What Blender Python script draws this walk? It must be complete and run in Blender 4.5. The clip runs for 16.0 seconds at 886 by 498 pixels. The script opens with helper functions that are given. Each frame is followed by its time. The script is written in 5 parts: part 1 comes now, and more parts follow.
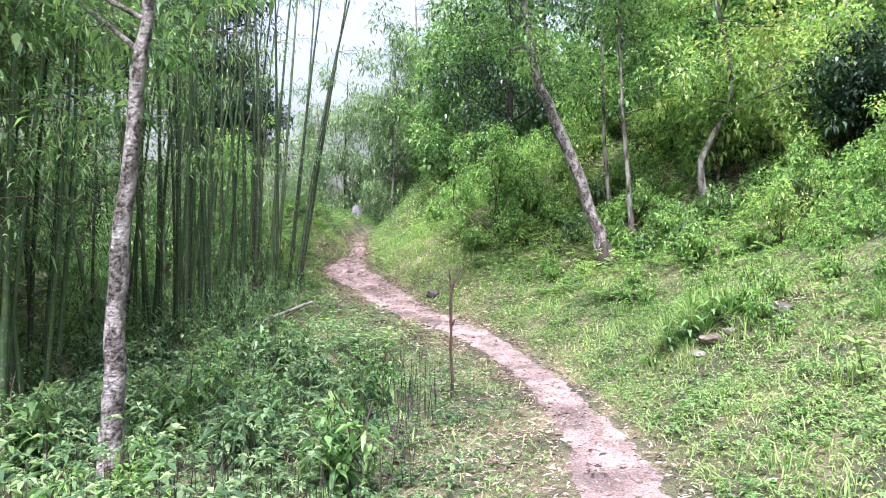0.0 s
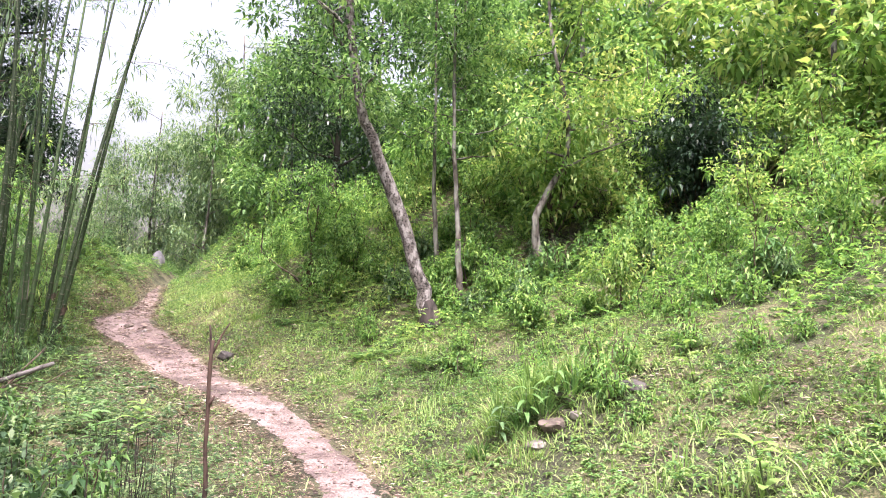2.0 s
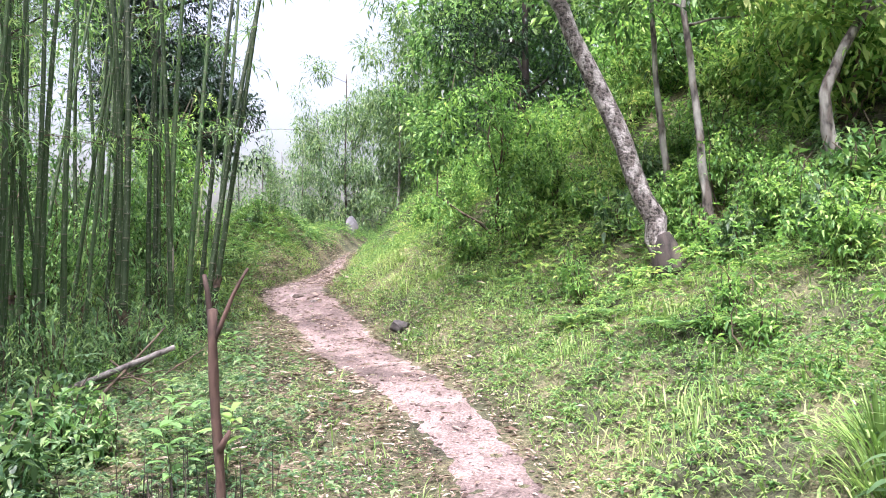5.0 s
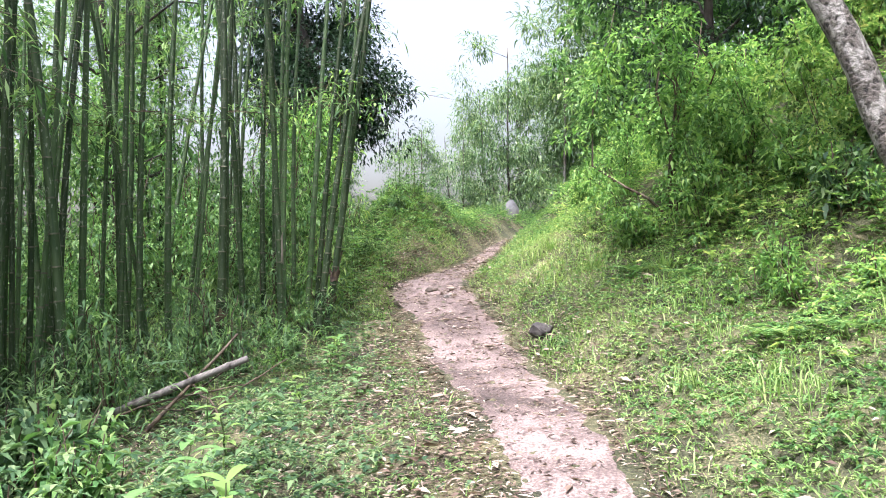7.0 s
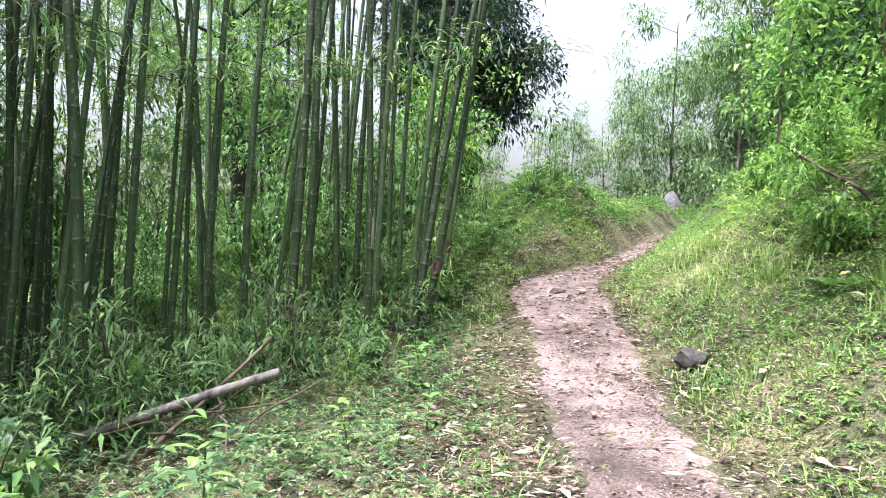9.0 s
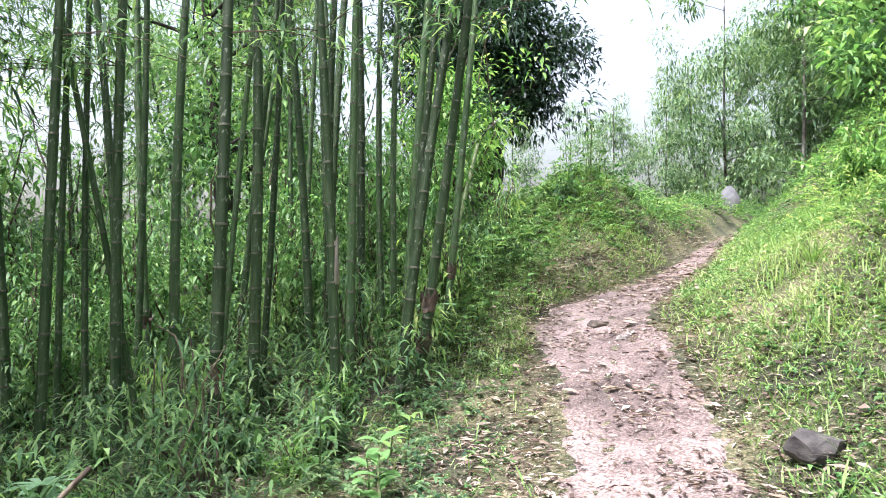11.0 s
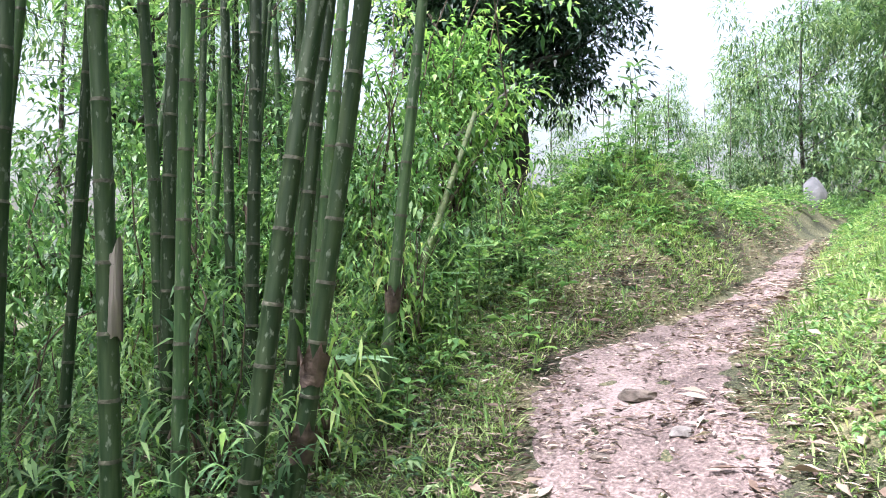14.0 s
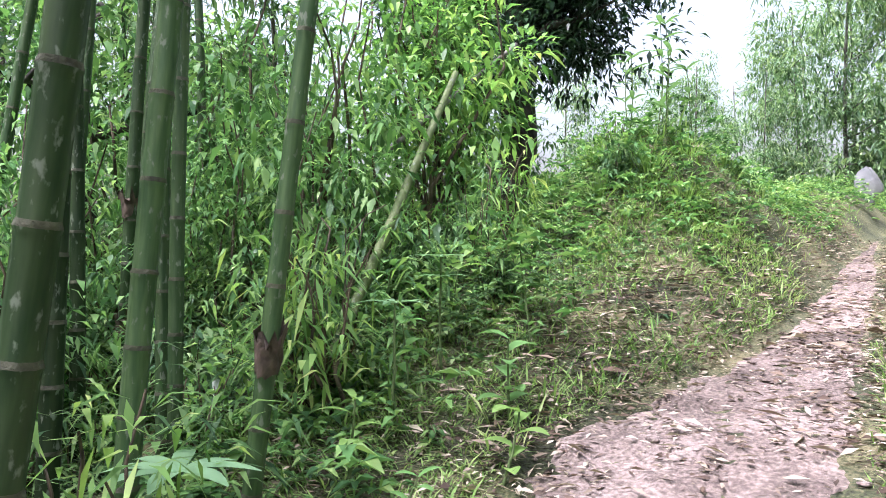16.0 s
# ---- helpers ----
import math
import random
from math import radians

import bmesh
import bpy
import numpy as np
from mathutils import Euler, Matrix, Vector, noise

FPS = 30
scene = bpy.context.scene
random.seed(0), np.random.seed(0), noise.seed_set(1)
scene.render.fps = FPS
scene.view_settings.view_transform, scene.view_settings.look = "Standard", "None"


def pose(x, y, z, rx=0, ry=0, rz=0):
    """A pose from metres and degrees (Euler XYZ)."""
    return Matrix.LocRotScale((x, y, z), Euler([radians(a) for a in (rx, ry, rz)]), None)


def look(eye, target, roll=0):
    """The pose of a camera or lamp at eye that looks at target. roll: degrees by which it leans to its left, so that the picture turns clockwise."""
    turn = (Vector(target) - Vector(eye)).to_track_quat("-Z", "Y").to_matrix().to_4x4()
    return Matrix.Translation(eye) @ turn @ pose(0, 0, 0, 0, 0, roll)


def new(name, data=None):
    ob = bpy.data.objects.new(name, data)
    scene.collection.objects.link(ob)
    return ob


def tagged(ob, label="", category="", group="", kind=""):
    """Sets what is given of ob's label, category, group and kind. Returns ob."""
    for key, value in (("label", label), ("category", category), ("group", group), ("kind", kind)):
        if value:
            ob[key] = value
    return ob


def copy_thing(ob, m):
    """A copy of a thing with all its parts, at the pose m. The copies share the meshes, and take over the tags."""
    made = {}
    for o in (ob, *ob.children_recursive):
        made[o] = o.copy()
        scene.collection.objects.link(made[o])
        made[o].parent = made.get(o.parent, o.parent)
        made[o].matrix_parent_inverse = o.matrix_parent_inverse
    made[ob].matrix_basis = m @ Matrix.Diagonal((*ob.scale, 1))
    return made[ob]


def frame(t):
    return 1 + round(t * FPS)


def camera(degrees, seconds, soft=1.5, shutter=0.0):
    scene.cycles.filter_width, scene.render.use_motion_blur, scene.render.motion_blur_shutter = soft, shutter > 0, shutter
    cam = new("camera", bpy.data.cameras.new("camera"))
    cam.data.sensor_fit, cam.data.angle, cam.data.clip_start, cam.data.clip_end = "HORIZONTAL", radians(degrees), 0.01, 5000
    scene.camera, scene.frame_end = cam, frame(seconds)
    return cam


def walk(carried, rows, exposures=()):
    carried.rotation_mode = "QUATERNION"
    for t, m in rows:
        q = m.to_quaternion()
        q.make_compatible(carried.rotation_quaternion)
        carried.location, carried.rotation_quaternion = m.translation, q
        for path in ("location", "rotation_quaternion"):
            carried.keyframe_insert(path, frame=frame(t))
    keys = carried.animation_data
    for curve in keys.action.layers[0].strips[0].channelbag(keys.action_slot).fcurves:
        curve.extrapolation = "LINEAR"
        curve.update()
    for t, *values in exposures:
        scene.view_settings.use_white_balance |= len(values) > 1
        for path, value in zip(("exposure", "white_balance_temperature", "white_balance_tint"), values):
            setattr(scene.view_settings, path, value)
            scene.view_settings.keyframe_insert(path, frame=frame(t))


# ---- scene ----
cam = camera(63.3, 16.0, soft=0.95)
PATH = [
    (0, (0.095, 0.176, 1.260), (0.079, 1.976, 1.274), -0.0),
    (0.5, (0.203, 0.653, 1.222), (0.242, 2.453, 1.259), 0.0),
    (1, (0.346, 1.157, 1.221), (0.447, 2.951, 1.323), 0.1),
    (1.5, (0.458, 1.772, 1.231), (0.707, 3.547, 1.403), 0.2),
    (2, (0.629, 2.301, 1.210), (1.025, 4.048, 1.384), 2.1),
    (2.5, (0.677, 2.917, 1.179), (1.118, 4.659, 1.286), 1.7),
    (3, (0.811, 3.453, 1.128), (1.237, 5.200, 1.202), 0.9),
    (3.5, (0.896, 4.070, 1.091), (1.244, 5.834, 1.164), -0.1),
    (4, (1.039, 4.661, 1.055), (1.250, 6.448, 1.116), -0.8),
    (4.5, (1.126, 5.321, 1.043), (1.163, 7.118, 1.117), -1.3),
    (4.7, (1.139, 5.594, 1.046), (1.109, 7.393, 1.121), -1.4),
    (6.8, (1.344, 8.128, 1.088), (0.826, 9.851, 1.139), -2.1),
    (7, (1.336, 8.320, 1.103), (0.779, 10.031, 1.158), -1.9),
    (7.5, (1.329, 8.842, 1.122), (0.652, 10.509, 1.185), -1.3),
    (8, (1.231, 9.371, 1.125), (0.457, 10.995, 1.192), -0.6),
    (8.5, (1.184, 9.866, 1.112), (0.323, 11.446, 1.129), 0.6),
    (9, (1.042, 10.376, 1.149), (0.130, 11.928, 1.183), 1.4),
    (9.2, (0.974, 10.583, 1.183), (0.039, 12.121, 1.213), 1.5),
    (11.3, (0.119, 12.923, 1.427), (-0.893, 14.411, 1.487), -1.6),
    (11.5, (0.004, 13.109, 1.461), (-1.006, 14.598, 1.519), -1.8),
    (12, (-0.203, 13.604, 1.450), (-1.199, 15.101, 1.499), -2.0),
    (12.5, (-0.371, 14.098, 1.454), (-1.372, 15.593, 1.495), -1.8),
    (13, (-0.509, 14.642, 1.474), (-1.537, 16.120, 1.517), -1.5),
    (13.5, (-0.628, 15.152, 1.517), (-1.693, 16.602, 1.562), -1.2),
    (14, (-0.836, 15.640, 1.534), (-1.948, 17.054, 1.599), -1.1),
    (14.5, (-1.012, 16.144, 1.551), (-2.146, 17.541, 1.624), -0.7),
    (15, (-1.271, 16.597, 1.578), (-2.421, 17.979, 1.648), -0.4),
    (15.5, (-1.501, 17.018, 1.635), (-2.654, 18.400, 1.687), -0.2),
    (16, (-1.723, 17.428, 1.727), (-2.866, 18.817, 1.764), -0.3),
]
EXPOSURES = [(0.0, 1.66, 5850, 25), (1.5, 1.74, 6250, 27), (2.5, 1.64, 6500, 33), (3.5, 1.66, 6150, 31), (4.5, 1.72, 6050, 28), (7.0, 1.68, 6000, 21),
             (9.0, 1.74, 6000, 20), (12.0, 1.84, 5900, 19), (16.0, 1.86, 5830, 21)]
walk(cam, [(t, look(eye, target, roll)) for t, eye, target, roll in PATH], EXPOSURES)

# ---- world and sun: a bright, thinly overcast sky ----
SUN_ELEVATION, SUN_AZIMUTH = radians(66), radians(195)
world = bpy.data.worlds.new("world")
scene.world = world
world.use_nodes = True
sky = world.node_tree.nodes.new("ShaderNodeTexSky")
sky.sky_type, sky.sun_disc = "NISHITA", False
sky.sun_elevation, sky.sun_rotation = SUN_ELEVATION, SUN_AZIMUTH
sky.air_density, sky.dust_density, sky.ozone_density = 1.7, 9.0, 1.0
background = world.node_tree.nodes["Background"]
pale = world.node_tree.nodes.new("ShaderNodeHueSaturation")
pale.inputs["Saturation"].default_value = 0.6
world.node_tree.links.new(sky.outputs[0], pale.inputs["Color"])
world.node_tree.links.new(pale.outputs[0], background.inputs[0])
background.inputs[1].default_value = 0.14
sun_data = bpy.data.lights.new("sun", "SUN")
sun_data.energy, sun_data.angle, sun_data.color = 2.8, radians(10), (1.0, 0.97, 0.92)
sun = new("sun", sun_data)
sun.matrix_world = look((0, 0, 40), (-math.sin(SUN_AZIMUTH) * math.cos(SUN_ELEVATION),
                                     -math.cos(SUN_AZIMUTH) * math.cos(SUN_ELEVATION),
                                     40 - math.sin(SUN_ELEVATION)))


# ---- materials ----
def base_material(name, rough):
    mat = bpy.data.materials.new(name)
    mat.use_nodes = True
    nt = mat.node_tree
    shader = nt.nodes["Principled BSDF"]
    shader.inputs["Roughness"].default_value = rough
    return mat, nt, shader


def ramp_node(nt, stops):
    ramp = nt.nodes.new("ShaderNodeValToRGB")
    el = ramp.color_ramp.elements
    while len(el) < len(stops):
        el.new(0.5)
    for e, (p, c) in zip(el, stops):
        e.position, e.color = p, (*c, 1)
    return ramp


def noise_node(nt, scale, detail=4.0, coords="Object", stretch=None):
    tex = nt.nodes.new("ShaderNodeTexCoord")
    tn = nt.nodes.new("ShaderNodeTexNoise")
    tn.inputs["Scale"].default_value, tn.inputs["Detail"].default_value = scale, detail
    if stretch:
        mp = nt.nodes.new("ShaderNodeMapping")
        mp.inputs["Scale"].default_value = stretch
        nt.links.new(tex.outputs[coords], mp.inputs[0])
        nt.links.new(mp.outputs[0], tn.inputs["Vector"])
    else:
        nt.links.new(tex.outputs[coords], tn.inputs["Vector"])
    return tn


def bump(nt, shader, height_socket, strength, distance):
    b = nt.nodes.new("ShaderNodeBump")
    b.inputs["Strength"].default_value, b.inputs["Distance"].default_value = strength, distance
    nt.links.new(height_socket, b.inputs["Height"])
    nt.links.new(b.outputs[0], shader.inputs["Normal"])


def leaf_material(name, colours, rough=0.45, through_light=0.35, patch=0.6):
    """A thin leaf: its colour varies from leaf to leaf and in wide patches; some light goes through it."""
    colours = [tuple(0.86 * c + 0.14 * (0.3 * col[0] + 0.6 * col[1] + 0.1 * col[2]) for c in col) for col in colours]
    mat, nt, shader = base_material(name, rough)
    shader.inputs["Specular IOR Level"].default_value = 0.25
    geo = nt.nodes.new("ShaderNodeNewGeometry")
    tn = noise_node(nt, patch, 2.0, "Object")
    add = nt.nodes.new("ShaderNodeMath")
    add.operation = "MULTIPLY_ADD"
    nt.links.new(geo.outputs["Random Per Island"], add.inputs[0])
    add.inputs[1].default_value = 0.85
    off = nt.nodes.new("ShaderNodeMath")
    off.operation = "MULTIPLY_ADD"
    off.inputs[1].default_value, off.inputs[2].default_value = 1.1, -0.46
    nt.links.new(tn.outputs[0], off.inputs[0])
    nt.links.new(off.outputs[0], add.inputs[2])
    ramp = ramp_node(nt, [(i / (len(colours) - 1), c) for i, c in enumerate(colours)])
    nt.links.new(add.outputs[0], ramp.inputs[0])
    nt.links.new(ramp.outputs[0], shader.inputs["Base Color"])
    trans = nt.nodes.new("ShaderNodeBsdfTranslucent")
    warm = nt.nodes.new("ShaderNodeMix")
    warm.data_type, warm.blend_type = "RGBA", "MULTIPLY"
    warm.inputs[0].default_value = 1.0
    nt.links.new(ramp.outputs[0], warm.inputs[6])
    warm.inputs[7].default_value = (1.3, 1.4, 0.85, 1)
    nt.links.new(warm.outputs[2], trans.inputs[0])
    mix = nt.nodes.new("ShaderNodeMixShader")
    mix.inputs[0].default_value = through_light
    nt.links.new(shader.outputs[0], mix.inputs[1])
    nt.links.new(trans.outputs[0], mix.inputs[2])
    nt.links.new(mix.outputs[0], nt.nodes["Material Output"].inputs[0])
    return mat


def bark_material(name, dark, mid, light, scale=6.0, squash=3.0, strength=0.7, coverage=0.5):
    """Rough bark with pale lichen patches."""
    mat, nt, shader = base_material(name, 0.9)
    a = noise_node(nt, scale, 6.0, "Object", (1, 1, squash))
    b = noise_node(nt, scale * 0.45, 3.0, "Object", (1, 1, squash * 0.5))
    r1 = ramp_node(nt, [(0.38, dark), (0.5, mid), (0.7, mid)])
    nt.links.new(a.outputs[0], r1.inputs[0])
    r2 = ramp_node(nt, [(coverage - 0.06, (0, 0, 0)), (coverage + 0.06, (1, 1, 1))])
    nt.links.new(b.outputs[0], r2.inputs[0])
    m = nt.nodes.new("ShaderNodeMix")
    m.data_type = "RGBA"
    nt.links.new(r2.outputs[0], m.inputs[0])
    nt.links.new(r1.outputs[0], m.inputs[6])
    m.inputs[7].default_value = (*light, 1)
    mm = nt.nodes.new("ShaderNodeMix")
    mm.data_type, mm.blend_type = "RGBA", "MULTIPLY"
    mm.inputs[0].default_value = 0.6
    nt.links.new(m.outputs[2], mm.inputs[6])
    nt.links.new(a.outputs[0], mm.inputs[7])
    nt.links.new(mm.outputs[2], shader.inputs["Base Color"])
    bump(nt, shader, a.outputs[0], strength, 0.04)
    return mat


def stone_material(name, c1, c2, scale=5.0):
    mat, nt, shader = base_material(name, 0.85)
    a = noise_node(nt, scale, 8.0)
    r = ramp_node(nt, [(0.3, c1), (0.65, c2)])
    nt.links.new(a.outputs[0], r.inputs[0])
    nt.links.new(r.outputs[0], shader.inputs["Base Color"])
    bump(nt, shader, a.outputs[0], 0.6, 0.05)
    return mat


def ground_material(name, low, mid, high, scale=1.2, fine=18.0):
    mat, nt, shader = base_material(name, 0.95)
    a, b = noise_node(nt, scale, 5.0), noise_node(nt, fine, 6.0)
    add = nt.nodes.new("ShaderNodeMath")
    add.operation = "MULTIPLY_ADD"
    add.inputs[1].default_value = 0.55
    nt.links.new(a.outputs[0], add.inputs[0])
    half = nt.nodes.new("ShaderNodeMath")
    half.operation = "MULTIPLY"
    half.inputs[1].default_value = 0.45
    nt.links.new(b.outputs[0], half.inputs[0])
    nt.links.new(half.outputs[0], add.inputs[2])
    r = ramp_node(nt, [(0.38, low), (0.5, mid), (0.61, high)])
    nt.links.new(add.outputs[0], r.inputs[0])
    nt.links.new(r.outputs[0], shader.inputs["Base Color"])
    bump(nt, shader, b.outputs[0], 0.8, 0.03)
    return mat


def culm_material(name, green, old):
    """Bamboo wall: green with a grey bloom and vertical streaks."""
    mat, nt, shader = base_material(name, 0.55)
    shader.inputs["Specular IOR Level"].default_value = 0.2
    info = nt.nodes.new("ShaderNodeObjectInfo")
    a = noise_node(nt, 5.0, 6.0, "Object", (7, 7, 0.8))
    b = noise_node(nt, 34.0, 4.0, "Object", (1, 1, 0.5))
    mix1 = nt.nodes.new("ShaderNodeMix")
    mix1.data_type = "RGBA"
    rr = ramp_node(nt, [(0.35, (0, 0, 0)), (0.7, (1, 1, 1))])
    nt.links.new(a.outputs[0], rr.inputs[0])
    nt.links.new(rr.outputs[0], mix1.inputs[0])
    mix1.inputs[6].default_value, mix1.inputs[7].default_value = (*green, 1), (*old, 1)
    hue = nt.nodes.new("ShaderNodeHueSaturation")
    span = nt.nodes.new("ShaderNodeMapRange")
    span.inputs["To Min"].default_value, span.inputs["To Max"].default_value = 0.4, 1.35
    nt.links.new(info.outputs["Random"], span.inputs[0])
    nt.links.new(span.outputs[0], hue.inputs["Value"])
    nt.links.new(mix1.outputs[2], hue.inputs["Color"])
    spot = ramp_node(nt, [(0.6, (0, 0, 0)), (0.68, (1, 1, 1))])
    nt.links.new(b.outputs[0], spot.inputs[0])
    mix2 = nt.nodes.new("ShaderNodeMix")
    mix2.data_type = "RGBA"
    nt.links.new(spot.outputs[0], mix2.inputs[0])
    nt.links.new(hue.outputs[0], mix2.inputs[6])
    mix2.inputs[7].default_value = (0.13, 0.15, 0.115, 1)
    nt.links.new(mix2.outputs[2], shader.inputs["Base Color"])
    return mat


GRASS = leaf_material("grass_blades", [(0.06, 0.13, 0.03), (0.14, 0.27, 0.055), (0.24, 0.38, 0.10), (0.36, 0.42, 0.17)], 0.5, 0.35, 0.5)
HERB = leaf_material("herb_leaves", [(0.025, 0.08, 0.025), (0.065, 0.18, 0.045), (0.14, 0.29, 0.07), (0.27, 0.38, 0.12)], 0.45, 0.3, 0.5)
SHADE_HERB = leaf_material("shade_herb_leaves", [(0.022, 0.06, 0.03), (0.055, 0.13, 0.055), (0.125, 0.23, 0.09), (0.27, 0.36, 0.17)], 0.4, 0.35, 0.7)
BUSH = leaf_material("bush_leaves", [(0.035, 0.10, 0.025), (0.09, 0.23, 0.05), (0.19, 0.37, 0.08), (0.36, 0.5, 0.13)], 0.45, 0.4, 0.6)
YELLOW = leaf_material("yellow_green_leaves", [(0.06, 0.15, 0.03), (0.13, 0.28, 0.055), (0.25, 0.4, 0.09), (0.46, 0.48, 0.16)], 0.5, 0.4, 0.6)
TREE_LEAF = leaf_material("tree_leaves", [(0.03, 0.085, 0.032), (0.07, 0.185, 0.055), (0.15, 0.31, 0.085), (0.28, 0.43, 0.14)], 0.42, 0.35, 0.5)
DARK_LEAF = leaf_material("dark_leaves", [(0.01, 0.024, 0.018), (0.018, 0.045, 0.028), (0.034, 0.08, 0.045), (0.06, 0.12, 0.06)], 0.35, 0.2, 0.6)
GREY_LEAF = leaf_material("grey_green_leaves", [(0.045, 0.105, 0.05), (0.09, 0.175, 0.08), (0.16, 0.27, 0.115), (0.27, 0.36, 0.16)], 0.5, 0.35, 0.3)
BAMBOO_LEAF = leaf_material("bamboo_leaves", [(0.03, 0.085, 0.035), (0.07, 0.165, 0.06), (0.15, 0.28, 0.09), (0.28, 0.42, 0.15)], 0.45, 0.42, 0.6)
BROAD_LEAF = leaf_material("broad_leaves", [(0.07, 0.19, 0.05), (0.12, 0.28, 0.07), (0.2, 0.38, 0.11)], 0.4, 0.3, 1.0)
PALM_LEAF = leaf_material("pale_palmate_leaves", [(0.14, 0.29, 0.15), (0.19, 0.36, 0.19), (0.26, 0.44, 0.25)], 0.4, 0.3, 1.0)
DRY_LEAF = leaf_material("dry_leaves", [(0.11, 0.07, 0.05), (0.22, 0.16, 0.12), (0.34, 0.27, 0.215), (0.47, 0.40, 0.33)], 0.7, 0.1, 1.5)
ROTTEN_LEAF = leaf_material("rotten_leaves", [(0.03, 0.02, 0.015), (0.07, 0.045, 0.035), (0.14, 0.09, 0.07)], 0.7, 0.05, 1.5)
SOIL = ground_material("overgrown_soil", (0.018, 0.018, 0.011), (0.058, 0.066, 0.03), (0.17, 0.15, 0.085), 1.4, 55.0)
DIRT = ground_material("trodden_dirt", (0.055, 0.041, 0.037), (0.148, 0.111, 0.102), (0.285, 0.225, 0.212), 1.6, 45.0)
CULM = culm_material("bamboo_culm", (0.026, 0.056, 0.022), (0.062, 0.098, 0.042))
PALE_CULM = culm_material("pale_bamboo_culm", (0.13, 0.19, 0.06), (0.24, 0.28, 0.14))
NODE = stone_material("bamboo_node", (0.03, 0.03, 0.02), (0.10, 0.10, 0.07), 20)
SHEATH = stone_material("bamboo_sheath", (0.02, 0.013, 0.01), (0.115, 0.08, 0.062), 14)
OLD_CULM = bark_material("weathered_bamboo", (0.03, 0.027, 0.025), (0.11, 0.10, 0.093), (0.21, 0.198, 0.185), 16, 0.12, 0.7)
PALE_SPLIT = bark_material("split_bamboo", (0.05, 0.035, 0.03), (0.2, 0.16, 0.14), (0.36, 0.31, 0.28), 30, 0.06, 0.7)
PALE_BARK = bark_material("lichened_bark", (0.025, 0.022, 0.02), (0.13, 0.115, 0.105), (0.33, 0.315, 0.30), 26.0, 1.0, 1.0, 0.53)
GREY_BARK = bark_material("grey_bark", (0.035, 0.03, 0.027), (0.11, 0.095, 0.08), (0.28, 0.28, 0.25), 14.0, 0.6, 0.6, 0.52)
DARK_BARK = bark_material("dark_bark", (0.015, 0.012, 0.01), (0.05, 0.04, 0.035), (0.09, 0.08, 0.06), 8.0, 0.4, 0.8, 0.6)
TWIG = bark_material("twig_bark", (0.04, 0.03, 0.02), (0.12, 0.085, 0.06), (0.2, 0.16, 0.12), 14.0, 0.4, 0.5, 0.6)
STICK_BARK = bark_material("stick_bark", (0.05, 0.03, 0.024), (0.115, 0.07, 0.055), (0.21, 0.155, 0.125), 14.0, 0.3, 0.5, 0.6)
STEM = stone_material("green_stem", (0.04, 0.07, 0.02), (0.10, 0.14, 0.05), 12)
ROCK = stone_material("pale_rock", (0.07, 0.06, 0.055), (0.25, 0.23, 0.215), 12)
ROCK_BROWN = stone_material("brown_rock", (0.04, 0.032, 0.026), (0.15, 0.122, 0.1), 12)
DARK_STONE = stone_material("dark_stone", (0.015, 0.014, 0.014), (0.08, 0.073, 0.07), 8)
FAR_ROCK = stone_material("far_rock", (0.06, 0.065, 0.07), (0.17, 0.17, 0.18), 3)

# ---- the plan: footpath, banks and slopes ----
#        y     x     z    half width
TRAIL = [(-60, 1.0, -1.5, 0.4), (-12, 0.6, -0.35, 0.4), (0, 0.9, -0.28, 0.4), (3, 1.2, -0.42, 0.4), (5.5, 1.38, -0.47, 0.4), (7, 1.5, -0.46, 0.33),
         (8.8, 1.43, -0.44, 0.3), (10.6, 1.3, -0.41, 0.3), (12, 1.0, -0.34, 0.32), (13.0, 0.6, -0.18, 0.38), (14.7, 0.02, -0.08, 0.45),
         (15.4, -0.45, -0.03, 0.5), (16.8, -1.1, 0.12, 0.55), (18.3, -1.78, 0.44, 0.6), (19.3, -2.42, 0.69, 0.58), (19.9, -2.8, 0.84, 0.7), (20.4, -2.92, 0.94, 0.68),
         (21.3, -2.78, 1.06, 0.46), (22.7, -2.88, 1.18, 0.3), (25, -3.05, 1.42, 0.22), (27, -3.3, 1.72, 0.2), (29.5, -3.45, 2.1, 0.16), (31, -3.4, 2.22, 0.1), (36, -3.2, 2.3, 0.02), (60, -4, 1.5, 0.02), (90, -8, 1.0, 0.02)]
T_Y, T_X, T_Z, T_W = (np.array(c, float) for c in zip(*TRAIL))
FINE_Y = np.arange(-60, 90, 0.1)


def smoothed(values, reach=9):
    dense = np.interp(FINE_Y, T_Y, values)
    k = np.hanning(2 * reach + 3)[1:-1]
    padded = np.concatenate([np.full(reach, dense[0]), dense, np.full(reach, dense[-1])])
    return np.convolve(padded, k / k.sum(), "valid")


S_X, S_Z, S_W = smoothed(T_X), smoothed(T_Z), smoothed(T_W)
S_C = 1 / np.sqrt(1 + np.gradient(S_X, FINE_Y) ** 2)


def trail(y):
    return np.interp(y, FINE_Y, S_X), np.interp(y, FINE_Y, S_Z), np.interp(y, FINE_Y, S_W), np.interp(y, FINE_Y, S_C)


